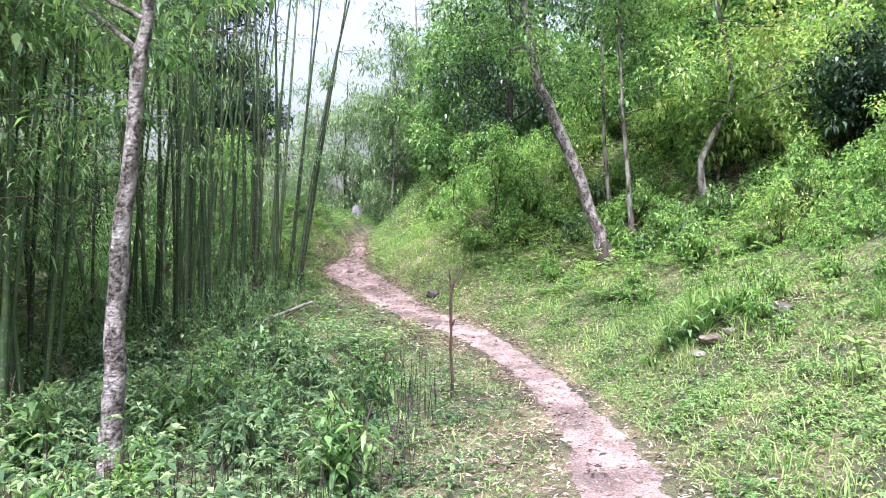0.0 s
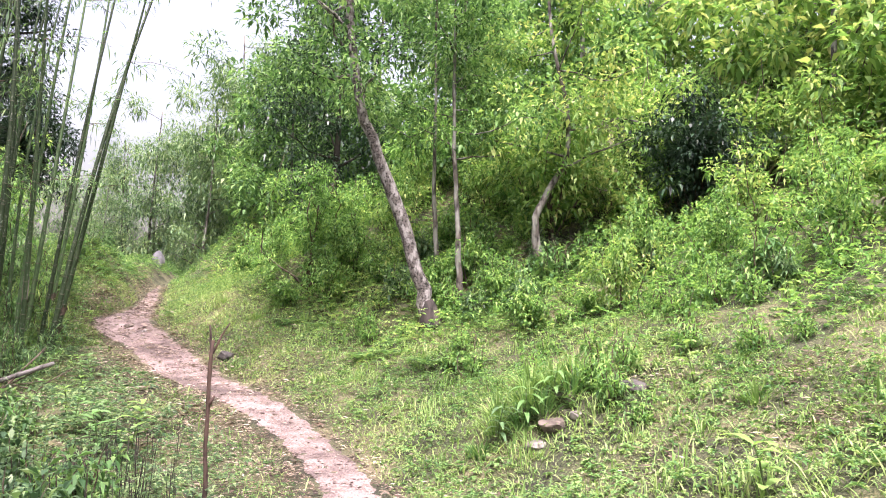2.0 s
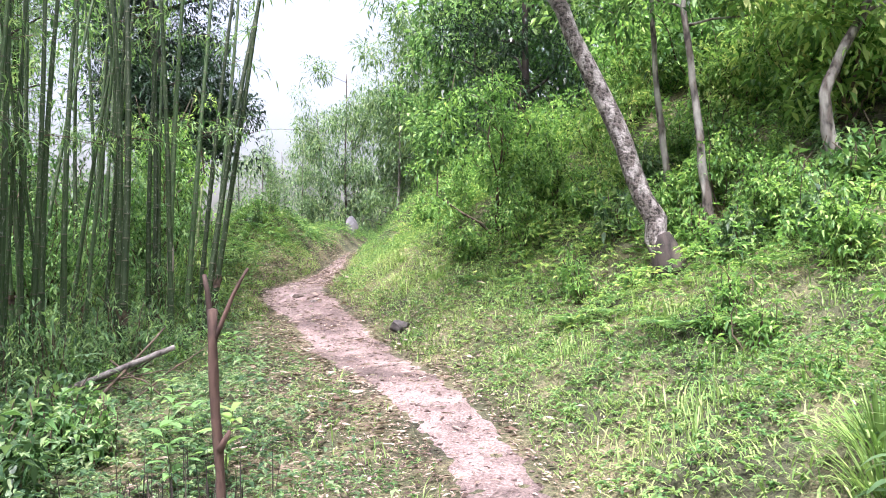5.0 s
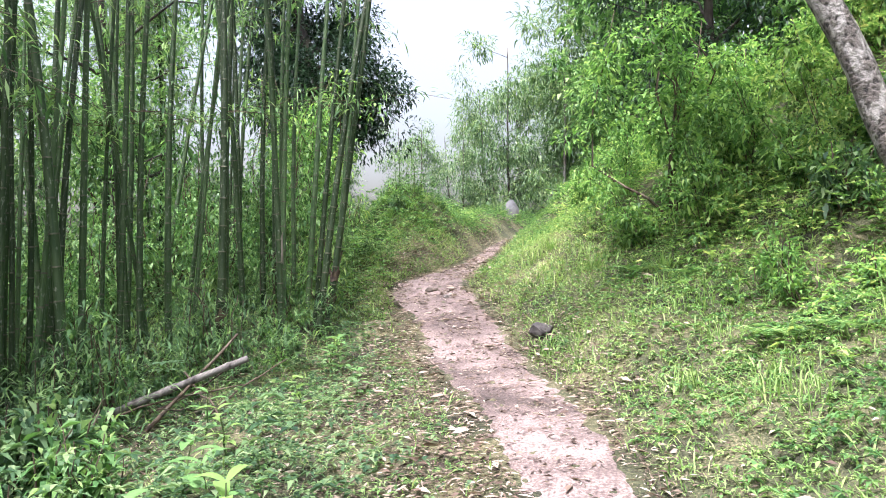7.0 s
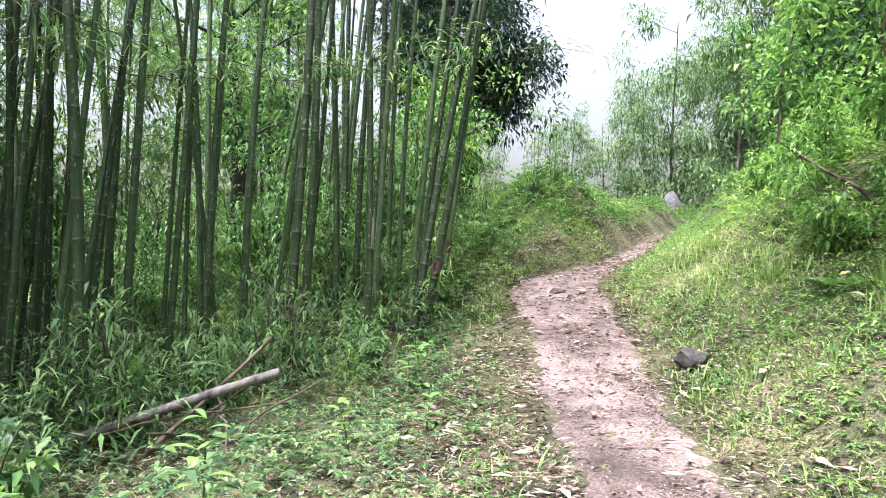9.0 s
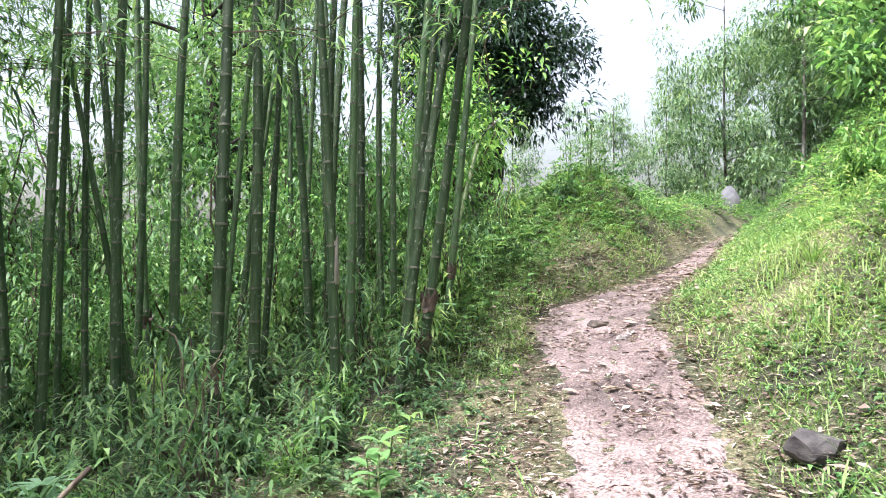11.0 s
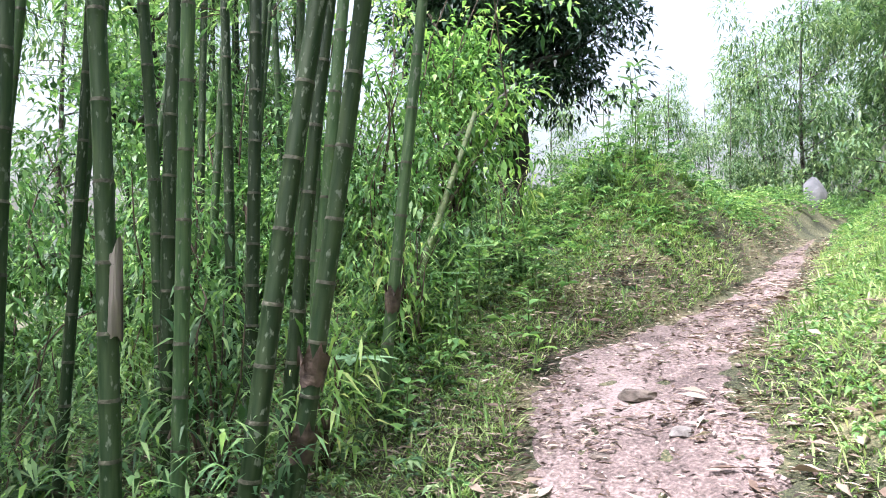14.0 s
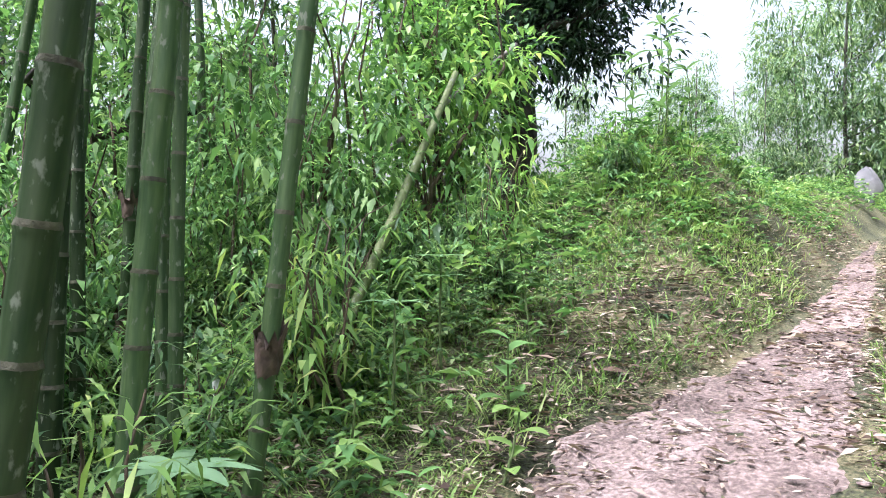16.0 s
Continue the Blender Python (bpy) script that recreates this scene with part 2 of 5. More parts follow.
def ripple(x, y, size, seed=0.0):
    """Smooth unevenness between about -1 and 1."""
    a, b = x / size, y / size
    return (np.sin(1.7 * a + 0.6 * b + seed) + np.sin(-0.8 * a + 1.9 * b + 2.1 * seed + 1.3) + np.sin(2.6 * a - 2.2 * b + seed * 0.7 + 4.0) + np.sin(3.9 * a + 3.1 * b + seed * 1.9)) / 4


def step(v, a, b):
    u = np.clip((v - a) / (b - a), 0, 1)
    return u * u * (3 - 2 * u)


def ground_z(x, y):
    x, y = np.asarray(x, float), np.asarray(y, float)
    cx, cz, hw, c = trail(y)
    d = (x - cx) * c
    r, l = np.maximum(d - hw, 0), np.maximum(-d - hw, 0)
    slope = 0.47 + 0.08 * step(y, 14, 17) * (1 - step(y, 20, 24)) + 0.65 * step(y, 26, 30.5) * (1 - step(r, 2.2, 4.5))
    up = slope * (r - 0.3 * (1 - np.exp(-r / 0.3)))
    up = np.where(up < 9, up, 9 + 6 * (1 - np.exp(-(up - 9) / 6)))
    bank = 1.0 * step(y, 18.6, 24) * (1 - np.exp(-l / 0.7)) - 0.25 * step(y, 27, 34) * step(l, 0, 3)
    low = -0.06 * np.minimum(l, 6) - 0.3 * np.maximum(l - 7 - 4 * step(y, 20, 26), 0) * step(l, 6, 12)
    low = np.maximum(low, -14)
    z = cz + up + bank + low
    z = z + 0.34 * np.exp(-(((x - 3.3) / 0.7) ** 2 + ((y - 9.3) / 0.55) ** 2))
    z = z + 0.85 * np.exp(-(((x + 4.95) / 0.95) ** 2 + ((y - 25.1) / 1.2) ** 2))
    rough = step(np.maximum(r, l), 0.0, 0.8)
    z = z + rough * (0.07 * ripple(x, y, 0.6, 1) + 0.10 * ripple(x, y, 1.9, 2)) + 0.02 * ripple(x, y, 0.25, 5) - 0.03 * (1 - rough)
    return z


def side_of(x, y):
    """How far a place lies from the path's edge: right of it positive, left of it negative, on it zero."""
    cx, cz, hw, c = trail(y)
    d = (x - cx) * c
    return np.where(d > 0, np.maximum(d - hw, 0), -np.maximum(-d - hw, 0))


# ---- mesh helpers ----
rng = np.random.default_rng(7)


def mesh_from(name, verts, faces, mats, smooth=False, mat_index=None):
    """A mesh from arrays: verts (n, 3), faces (m, 3 or 4)."""
    verts, faces = np.asarray(verts, np.float32), np.asarray(faces, np.int32)
    me = bpy.data.meshes.new(name)
    me.vertices.add(len(verts))
    me.vertices.foreach_set("co", verts.ravel())
    me.loops.add(faces.size)
    me.loops.foreach_set("vertex_index", faces.ravel())
    me.polygons.add(len(faces))
    me.polygons.foreach_set("loop_start", np.arange(0, faces.size, faces.shape[1], dtype=np.int32))
    if mat_index is not None:
        me.polygons.foreach_set("material_index", np.asarray(mat_index, np.int32))
    if smooth:
        me.polygons.foreach_set("use_smooth", np.ones(len(faces), bool))
    for m in mats:
        me.materials.append(m)
    me.update(calc_edges=True)
    return me


def unit(v):
    return v / np.maximum(np.linalg.norm(v, axis=-1, keepdims=True), 1e-9)


def leaf_arrays(pos, way, length, width, droop=0.25, up=None):
    """Two folded halves for every leaf: its base, two flanks and its tip."""
    n = len(pos)
    up = np.tile((0.0, 0.0, 1.0), (n, 1)) if up is None else up
    way = unit(way)
    side = unit(np.cross(way, up) + 1e-4)
    over = np.cross(side, way)
    length, width = np.broadcast_to(length, n)[:, None], np.broadcast_to(width, n)[:, None]
    mid = pos + way * length * 0.45 + over * width * 0.18
    tip = pos + way * length - np.array((0, 0, 1.0)) * length * droop
    v = np.stack([pos, mid + side * width / 2, tip, mid - side * width / 2], 1).reshape(-1, 3)
    f = np.arange(4 * n).reshape(-1, 4)
    return v, f


def blade_arrays(pos, height, width, lean):
    """Grass blades: a foot, a bend and a tip, as two quads with a closed tip."""
    n = len(pos)
    turn = rng.uniform(0, 2 * np.pi, n)
    side = np.stack([np.cos(turn), np.sin(turn), 0 * turn], 1)
    fall = np.stack([-np.sin(turn), np.cos(turn), 0 * turn], 1) * lean[:, None] * height[:, None]
    up = np.array((0, 0, 1.0)) * height[:, None]
    w = side * width[:, None] / 2
    a, b = pos - w, pos + w
    m = pos + up * 0.6 + fall * 0.3
    tip = pos + up * (1 - 0.35 * lean[:, None]) + fall
    v = np.stack([a, b, m + w * 0.8, m - w * 0.8, tip], 1).reshape(-1, 3)
    k = np.arange(n)[:, None] * 5
    f = np.concatenate([k + (0, 1, 2), k + (0, 2, 3), k + (3, 2, 4)])
    return v, f


def tube_arrays(points, radii, sides=7, cap=True):
    """A bent, tapering tube through the points."""
    points, radii = np.asarray(points, float), np.asarray(radii, float)
    along = unit(np.gradient(points, axis=0))
    ref = np.array((0.31, 0.95, 0.05))
    s = unit(np.cross(along, ref))
    o = np.cross(s, along)
    ang = np.arange(sides) * 2 * np.pi / sides
    ring = np.cos(ang)[None, :, None] * s[:, None] + np.sin(ang)[None, :, None] * o[:, None]
    v = (points[:, None] + ring * radii[:, None, None]).reshape(-1, 3)
    i, j = np.meshgrid(np.arange(len(points) - 1), np.arange(sides), indexing="ij")
    a, b = i * sides + j, i * sides + (j + 1) % sides
    f = np.stack([a, b, b + sides, a + sides], -1).reshape(-1, 4)
    if cap:
        v = np.concatenate([v, points[-1:] + along[-1:] * radii[-1] * 0.3, points[:1]])
        top, low = len(v) - 2, len(v) - 1
        j = np.arange(sides)
        last = (len(points) - 1) * sides
        f = np.concatenate([f, np.stack([last + j, last + (j + 1) % sides, np.full(sides, top), np.full(sides, top)], -1),
                            np.stack([(j + 1) % sides, j, np.full(sides, low), np.full(sides, low)], -1)])
    return v, f


def joined(pieces):
    vs, fs, n = [], [], 0
    for v, f in pieces:
        vs.append(v)
        fs.append(f + n)
        n += len(v)
    return np.concatenate(vs), np.concatenate(fs)


def tidy(f):
    """Quads whose last two corners are one become triangles; the rest are cut in two."""
    a, b = f[:, (0, 1, 2)], f[:, (0, 2, 3)]
    return np.concatenate([a, b[b[:, 1] != b[:, 2]]])


def solid(name, pieces, mat, smooth=True):
    v, f = joined(pieces)
    return mesh_from(name, v, tidy(f), [mat], smooth)


def part(name, mesh, parent, label=""):
    ob = new(name, mesh)
    ob.parent = parent
    if label:
        ob["label"] = label
    return ob


def thing(name, x, y, label, category, group="", turn=0.0, sink=0.02, scale=1.0):
    ob = tagged(new(name), label, category, group)
    ob.location = (x, y, float(ground_z(x, y)) - sink)
    ob.rotation_euler = (0, 0, turn)
    ob.scale = (scale,) * 3
    return ob


def bend(start, end, n=7, sway=0.05, gen=rng):
    """Points from start to end with a little wander."""
    start, end = np.asarray(start, float), np.asarray(end, float)
    t = np.linspace(0, 1, n)[:, None]
    size = np.linalg.norm(end - start)
    off = np.cumsum(gen.normal(0, sway * size / n, (n, 3)), axis=0) * np.sin(np.pi * t)
    return start + (end - start) * t + off

# ---- ground ----
def spread(lo, hi, fine, near_lo, near_hi, growth=1.22):
    mid = list(np.arange(near_lo, near_hi + fine, fine))
    a, s = [mid[-1]], fine
    while a[-1] < hi:
        s *= growth
        a.append(a[-1] + s)
    b, s = [mid[0]], fine
    while b[-1] > lo:
        s *= growth
        b.append(b[-1] - s)
    return np.array(b[:0:-1] + mid + a[1:])


def grid_mesh(name, xs, ys, zfun, mats):
    gx, gy = np.meshgrid(xs, ys)
    v = np.stack([gx, gy, zfun(gx, gy)], -1).reshape(-1, 3)
    w = len(xs)
    i, j = np.meshgrid(np.arange(len(ys) - 1), np.arange(w - 1), indexing="ij")
    a = i * w + j
    return mesh_from(name, v, np.stack([a, a + 1, a + w + 1, a + w], -1).reshape(-1, 4), mats, True)


ground = new("ground", grid_mesh("ground", spread(-900, 900, 0.14, -8, 8), spread(-700, 1400, 0.14, 0, 28), ground_z, [SOIL]))
tagged(ground, "dark brown forest soil under low green growth", "ground", kind="structure")


def path_surface():
    rows = np.arange(-6, 29, 0.06)
    across = np.linspace(-1, 1, 25)
    cx, cz, hw, c = trail(rows)
    edge = 1.0 + 0.16 * ripple(rows, rows * 0, 0.35, 3) + 0.12 * ripple(rows, rows * 0, 0.13, 9)
    edge2 = 1.0 + 0.16 * ripple(rows, rows * 0, 0.4, 13) + 0.12 * ripple(rows, rows * 0, 0.12, 19)
    half = hw / c * (1 - 0.8 * step(rows, 26, 29))
    x = cx[:, None] + np.where(across < 0, across * (half * edge)[:, None], across * (half * edge2)[:, None])
    y = np.repeat(rows[:, None], len(across), 1)
    rim = np.clip((1 - np.abs(across)) * 5, 0, 1)[None]
    z = ground_z(x, y) + 0.022 * rim - 0.012 + rim * (0.012 * ripple(x, y, 0.11, 4) + 0.008 * ripple(x, y, 0.05, 8))
    v = np.stack([x, y, z], -1).reshape(-1, 3)
    w = len(across)
    i, j = np.meshgrid(np.arange(len(rows) - 1), np.arange(w - 1), indexing="ij")
    a = i * w + j
    return mesh_from("dirt_path", v, np.stack([a, a + 1, a + w + 1, a + w], -1).reshape(-1, 4), [DIRT], True)


tagged(new("dirt_path", path_surface()), "trodden reddish-pink dirt footpath strewn with dry leaves", "path", kind="structure")


# ---- ground cover (too many to count) ----
def scatter(n, x0, x1, y0, y1, keep):
    x, y = rng.uniform(x0, x1, n), rng.uniform(y0, y1, n)
    ok = rng.uniform(0, 1, n) < keep(x, y)
    x, y = x[ok], y[ok]
    return np.stack([x, y, ground_z(x, y)], 1)


def grass_keep(x, y):
    s = side_of(x, y)
    patch = 0.68 + 0.32 * ripple(x, y, 0.7, 3)
    right = step(s, 0.0, 0.3) * (1 - 0.7 * step(s, 3.5, 6))
    left = step(-s, 0.02, 0.3) * (0.3 + 0.35 * step(y, 18.5, 20)) * (1 - 0.6 * step(-s, 2.5, 5))
    bare = np.exp(-(((x + 3.75) / 0.5) ** 2 + ((y - 22.1) / 0.9) ** 2))
    return np.where(s > 0, right, left) * patch * (1 - 0.9 * bare)


def add_stuff(name, v, f, mats, label, category):
    return tagged(new(name, mesh_from(name, v, f, mats)), label, category, kind="stuff")


q = scatter(38000, -4.8, -2.9, 18.3, 24.5, lambda x, y: (side_of(x, y) < -0.04) * (0.75 + 0.25 * ripple(x, y, 0.4, 23)) * (1 - 0.97 * np.exp(-(((x + 3.75) / 0.5) ** 2 + ((y - 22.1) / 0.85) ** 2))))
r = scatter(30000, -2.6, 0.4, 15, 23, lambda x, y: (side_of(x, y) > 0.03) * (0.7 + 0.3 * ripple(x, y, 0.4, 29)))
p = scatter(560000, -6.5, 8, 0, 30, lambda x, y: grass_keep(x, y) * np.where(side_of(x, y) > 3.5, 0.5, 1))
p = np.concatenate([p, q, r])
tall = np.exp(-(((p[:, 0] - 3.3) / 0.8) ** 2 + ((p[:, 1] - 9.2) / 0.7) ** 2)) + 1.1 * np.exp(-(((p[:, 0] + 5.0) / 1.0) ** 2 + ((p[:, 1] - 25.3) / 1.2) ** 2))
h = rng.gamma(3.5, 0.025, len(p)) * (1 + 1.3 * tall) * (0.7 + 0.6 * np.abs(ripple(p[:, 0], p[:, 1], 0.9, 6)))
a = rng.uniform(0, 2 * np.pi, len(p))
lie = rng.uniform(0.3, 2.4, len(p))
v, f = leaf_arrays(p - (0, 0, 0.01), np.stack([np.cos(a) * lie, np.sin(a) * lie, np.ones(len(p))], 1), h * 1.15, 0.007 + 0.035 * h, 0.18)
add_stuff("grass", v, f, [GRASS], "bright yellow-green grass on the banks", "grass")


def long_grass():
    """Arching blades in loose tufts on the banks."""
    seeds = scatter(2400, -6, 8, 4, 29, lambda x, y: np.where(side_of(x, y) > 0, step(side_of(x, y), 0.4, 1.1) * (1 - 0.6 * step(side_of(x, y), 4, 6)), 0.2 * step(-side_of(x, y), 0.5, 1.0) * step(y, 19, 22)) * np.clip(0.45 + 0.9 * ripple(x, y, 0.8, 51), 0.06, 1))
    per = 22
    size = np.repeat(rng.uniform(0.08, 0.3, len(seeds)), per)
    pos = np.repeat(seeds, per, 0)
    pos[:, :2] += rng.normal(0, 0.07, (len(pos), 2))
    pos[:, 2] = ground_z(pos[:, 0], pos[:, 1]) - 0.01
    n = len(pos)
    return blade_arrays(pos, size * rng.uniform(0.5, 1.2, n), rng.uniform(0.007, 0.014, n), rng.uniform(0.1, 1.0, n))


v, f = long_grass()
add_stuff("long_grass", v, f, [GRASS], "loose tufts of long arching grass on the banks", "grass")


def herb_keep(x, y):
    s = side_of(x, y)
    patch = np.clip(0.55 + 0.8 * ripple(x, y, 0.55, 11), 0.08, 1)
    right = step(s, 0.08, 0.5)
    left = step(-s, 0.25, 1.2)
    bare = np.exp(-(((x + 3.8) / 0.45) ** 2 + ((y - 22.1) / 0.8) ** 2))
    for px, py, pr in ((4.3, 8.9, 0.35), (3.5, 7.3, 0.25), (4.4, 6.7, 0.35), (4.9, 7.7, 0.4), (0.35, 6.3, 0.35), (-0.1, 7.3, 0.3)):
        bare = bare + 0.7 * np.exp(-((x - px) ** 2 + (y - py) ** 2) / pr ** 2)
    return np.where(s > 0, right, left) * patch * (1 - 0.85 * bare)


def herb_leaves(p, low, high, size, mat, name, label, bend_down=0.3):
    """Leaves in small rosettes of five, standing at uneven heights."""
    n = len(p)
    hgt = rng.uniform(0, 1, n) ** 1.2 * (low + (high - low) * np.clip(0.5 + ripple(p[:, 0], p[:, 1], 1.1, 8), 0, 1))
    p = np.repeat(p + np.stack([0 * hgt, 0 * hgt, hgt], 1), 5, 0)
    k = np.tile(np.arange(5), n)
    tilt = np.repeat(rng.uniform(0, 2 * np.pi, n), 5) + k * 2.4 + rng.normal(0, 0.4, 5 * n)
    way = np.stack([np.cos(tilt), np.sin(tilt), rng.uniform(-0.25, 0.75, 5 * n)], 1)
    length = np.repeat(size * rng.uniform(0.5, 1.5, n), 5) * rng.uniform(0.7, 1.2, 5 * n)
    v, f = leaf_arrays(p, way, length, length * rng.uniform(0.32, 0.55, 5 * n), bend_down)
    add_stuff(name, v, f, [mat], label, "undergrowth")


p = scatter(115000, -4.5, 8, 2, 30, lambda x, y: herb_keep(x, y) * (side_of(x, y) > 0) * np.where(side_of(x, y) > 3.5, 0.4, 1))
herb_leaves(p, 0.06, 0.24, 0.045, HERB, "low_herbs", "low leafy green herbs among the grass of the bank")
p = scatter(80000, -3.5, 7, 4, 27, lambda x, y: step(side_of(x, y), 0.05, 0.35) * (1 - 0.7 * step(side_of(x, y), 3, 4.5)) * np.clip(0.62 + 0.5 * ripple(x, y, 0.35, 71), 0.1, 1))
herb_leaves(p, 0.03, 0.12, 0.028, GRASS, "creeping_herbs", "carpet of small creeping green herbs on the bank")
p = scatter(22000, -3.5, 1.2, 5, 21, lambda x, y: step(-side_of(x, y), 0.05, 0.4) * (1 - step(-side_of(x, y), 1.8, 2.6)) * np.clip(0.4 + 0.7 * ripple(x, y, 0.4, 73), 0.05, 1))
herb_leaves(p, 0.03, 0.14, 0.03, HERB, "path_side_herbs", "small green herbs between dry leaves beside the path")
p = scatter(72000, -9, 2, 2, 27, lambda x, y: herb_keep(x, y) * (side_of(x, y) < 0) * np.where(side_of(x, y) < -5, 0.45, 1))
herb_leaves(p, 0.08, 0.32, 0.055, SHADE_HERB, "shade_herbs", "dense dark green low undergrowth beneath the bamboo")
p = scatter(15000, -9, -0.8, 1, 13, lambda x, y: step(-side_of(x, y), 1.0, 1.8) * np.clip(0.6 + 0.6 * ripple(x, y, 0.6, 17), 0.1, 1))
herb_leaves(p, 0.35, 0.9, 0.07, SHADE_HERB, "knee_high_weeds", "knee-high pale green weeds beside the path")
p = scatter(62000, 0.5, 13, 3, 40, lambda x, y: step(side_of(x, y) - 2.2 * (1 - step(y, 9, 14)), 1.3, 2.8) * np.clip(0.6 + 0.6 * ripple(x, y, 0.9, 21), 0.05, 1) * np.where(side_of(x, y) > 8, 0.5, 1))
herb_leaves(p, 0.2, 0.75, 0.068, BUSH, "slope_weeds", "tangled leafy green weeds covering the hillside")
p = scatter(26000, -10, 5, 26.5, 44, lambda x, y: step(np.abs(side_of(x, y)), 0.05, 0.5) * np.where(side_of(x, y) > 0, 0.2 + 0.8 * step(side_of(x, y), 1.0, 2.2), 1.0))
herb_leaves(p, 0.1, 0.45, 0.075, HERB, "far_weeds", "leafy green weeds beyond the bend")
p = scatter(26000, -3, 7, 11, 30, lambda x, y: step(y, 11.5, 15) * step(side_of(x, y), 0.9, 1.9) * (1 - step(side_of(x, y), 4.5, 6)) * np.clip(0.35 + 1.0 * ripple(x, y, 0.6, 61), 0.02, 1))
herb_leaves(p, 0.12, 0.55, 0.06, YELLOW, "bank_weeds", "bright yellow-green weeds crowding the bank above the path")
p = scatter(14000, -11, -3.0, 19.0, 29, lambda x, y: step(-side_of(x, y), 0.15, 0.9) * (1 - 0.95 * np.exp(-(((x + 3.8) / 0.5) ** 2 + ((y - 22.1) / 0.9) ** 2))) * np.clip(0.6 + 0.6 * ripple(x, y, 0.7, 27), 0.05, 1))
herb_leaves(p, 0.15, 0.7, 0.08, HERB, "mound_weeds", "thick green weeds on the mound beside the bamboo")
p = scatter(15000, -26, -8.5, 2, 42, lambda x, y: np.clip(0.6 + 0.6 * ripple(x, y, 1.6, 67), 0.05, 1))
herb_leaves(p, 0.3, 1.3, 0.17, BUSH, "valley_weeds", "tall green weeds on the slope below the grove")
p = scatter(8500, -9, -3, 12.5, 21.5, lambda x, y: step(-side_of(x, y), 0.6, 1.4) * np.clip(0.5 + 0.8 * ripple(x, y, 0.6, 37), 0.05, 1))
n = len(p)
hgt = rng.uniform(0.05, 0.75, n)
a = np.repeat(rng.uniform(0, 2 * np.pi, n), 4) + rng.normal(0, 0.5, 4 * n)
q = np.repeat(p + np.stack([0 * hgt, 0 * hgt, hgt], 1), 4, 0) + rng.normal(0, 0.03, (4 * n, 3))
ln = rng.uniform(0.09, 0.2, 4 * n)
v, f = leaf_arrays(q, np.stack([np.cos(a), np.sin(a), rng.uniform(-0.6, 0.5, 4 * n)], 1), ln, ln * 0.14, 0.3)
add_stuff("bamboo_seedlings", v, f, [BAMBOO_LEAF], "narrow bamboo shoots and leaves between the culms", "undergrowth")


p = scatter(2600, -3.5, 0.6, 4, 11, lambda x, y: step(-side_of(x, y), 0.9, 1.5) * np.clip(0.3 + ripple(x, y, 0.5, 43), 0.02, 1))
n = len(p)
v, f = leaf_arrays(p, np.stack([rng.normal(0, 0.12, n), rng.normal(0, 0.12, n), np.ones(n)], 1), rng.uniform(0.25, 0.65, n), np.full(n, 0.009), 0.0)
add_stuff("dark_stalks", v, f, [DARK_BARK], "thin dark dead stalks standing in the undergrowth", "stalks")


def litter_keep(x, y):
    s = side_of(x, y)
    near = np.exp(-np.abs(s) / np.where(s > 0, 0.3 + 0.4 * step(y, 14, 16) * (1 - step(y, 19, 20.5)), 0.75)) * (0.5 + 0.5 * step(y, 8, 14)) + (0.35 + 0.5 * step(y, 9, 12) * (1 - step(y, 17, 19))) * (s < -0.1) * (s > -3.5) * np.clip(ripple(x, y, 0.8, 31) + 0.25, 0, 1)
    mound = np.exp(-(((x + 3.75) / 0.45) ** 2 + ((y - 22) / 0.9) ** 2))
    for px, py, pr in ((4.3, 8.9, 0.35), (3.5, 7.3, 0.25), (4.4, 6.7, 0.35), (2.5, 7.9, 0.25), (4.9, 7.7, 0.4), (0.35, 6.3, 0.35), (-0.1, 7.3, 0.3), (0.0, 17.3, 0.3), (0.4, 14.6, 0.25), (3.6, 10.2, 0.3)):
        mound = mound + 0.8 * np.exp(-((x - px) ** 2 + (y - py) ** 2) / pr ** 2)
    on = np.where(s == 0, 0.14 + 0.8 * step(y, 14.5, 18) * np.clip(0.35 + ripple(x, y, 0.5, 2), 0, 1), 0)
    return np.clip(np.where(s == 0, on, 0.95 * near) + mound, 0, 1)


def litter(count, size_lo, size_hi, slim, mat, name, label):
    p = scatter(count, -7, 5.5, 2, 29, litter_keep)
    n = len(p)
    a = rng.uniform(0, 2 * np.pi, n)
    length = rng.uniform(size_lo, size_hi, n)
    v, f = leaf_arrays(p + np.stack([0 * a, 0 * a, rng.uniform(0.008, 0.045, n)], 1), np.stack([np.cos(a), np.sin(a), rng.uniform(-0.08, 0.3, n)], 1),
                       length, length * rng.uniform(*slim, n), 0.05, unit(np.stack([rng.normal(0, 0.4, n), rng.normal(0, 0.4, n), np.ones(n)], 1)))
    add_stuff(name, v, f, [mat], label, "leaf litter")


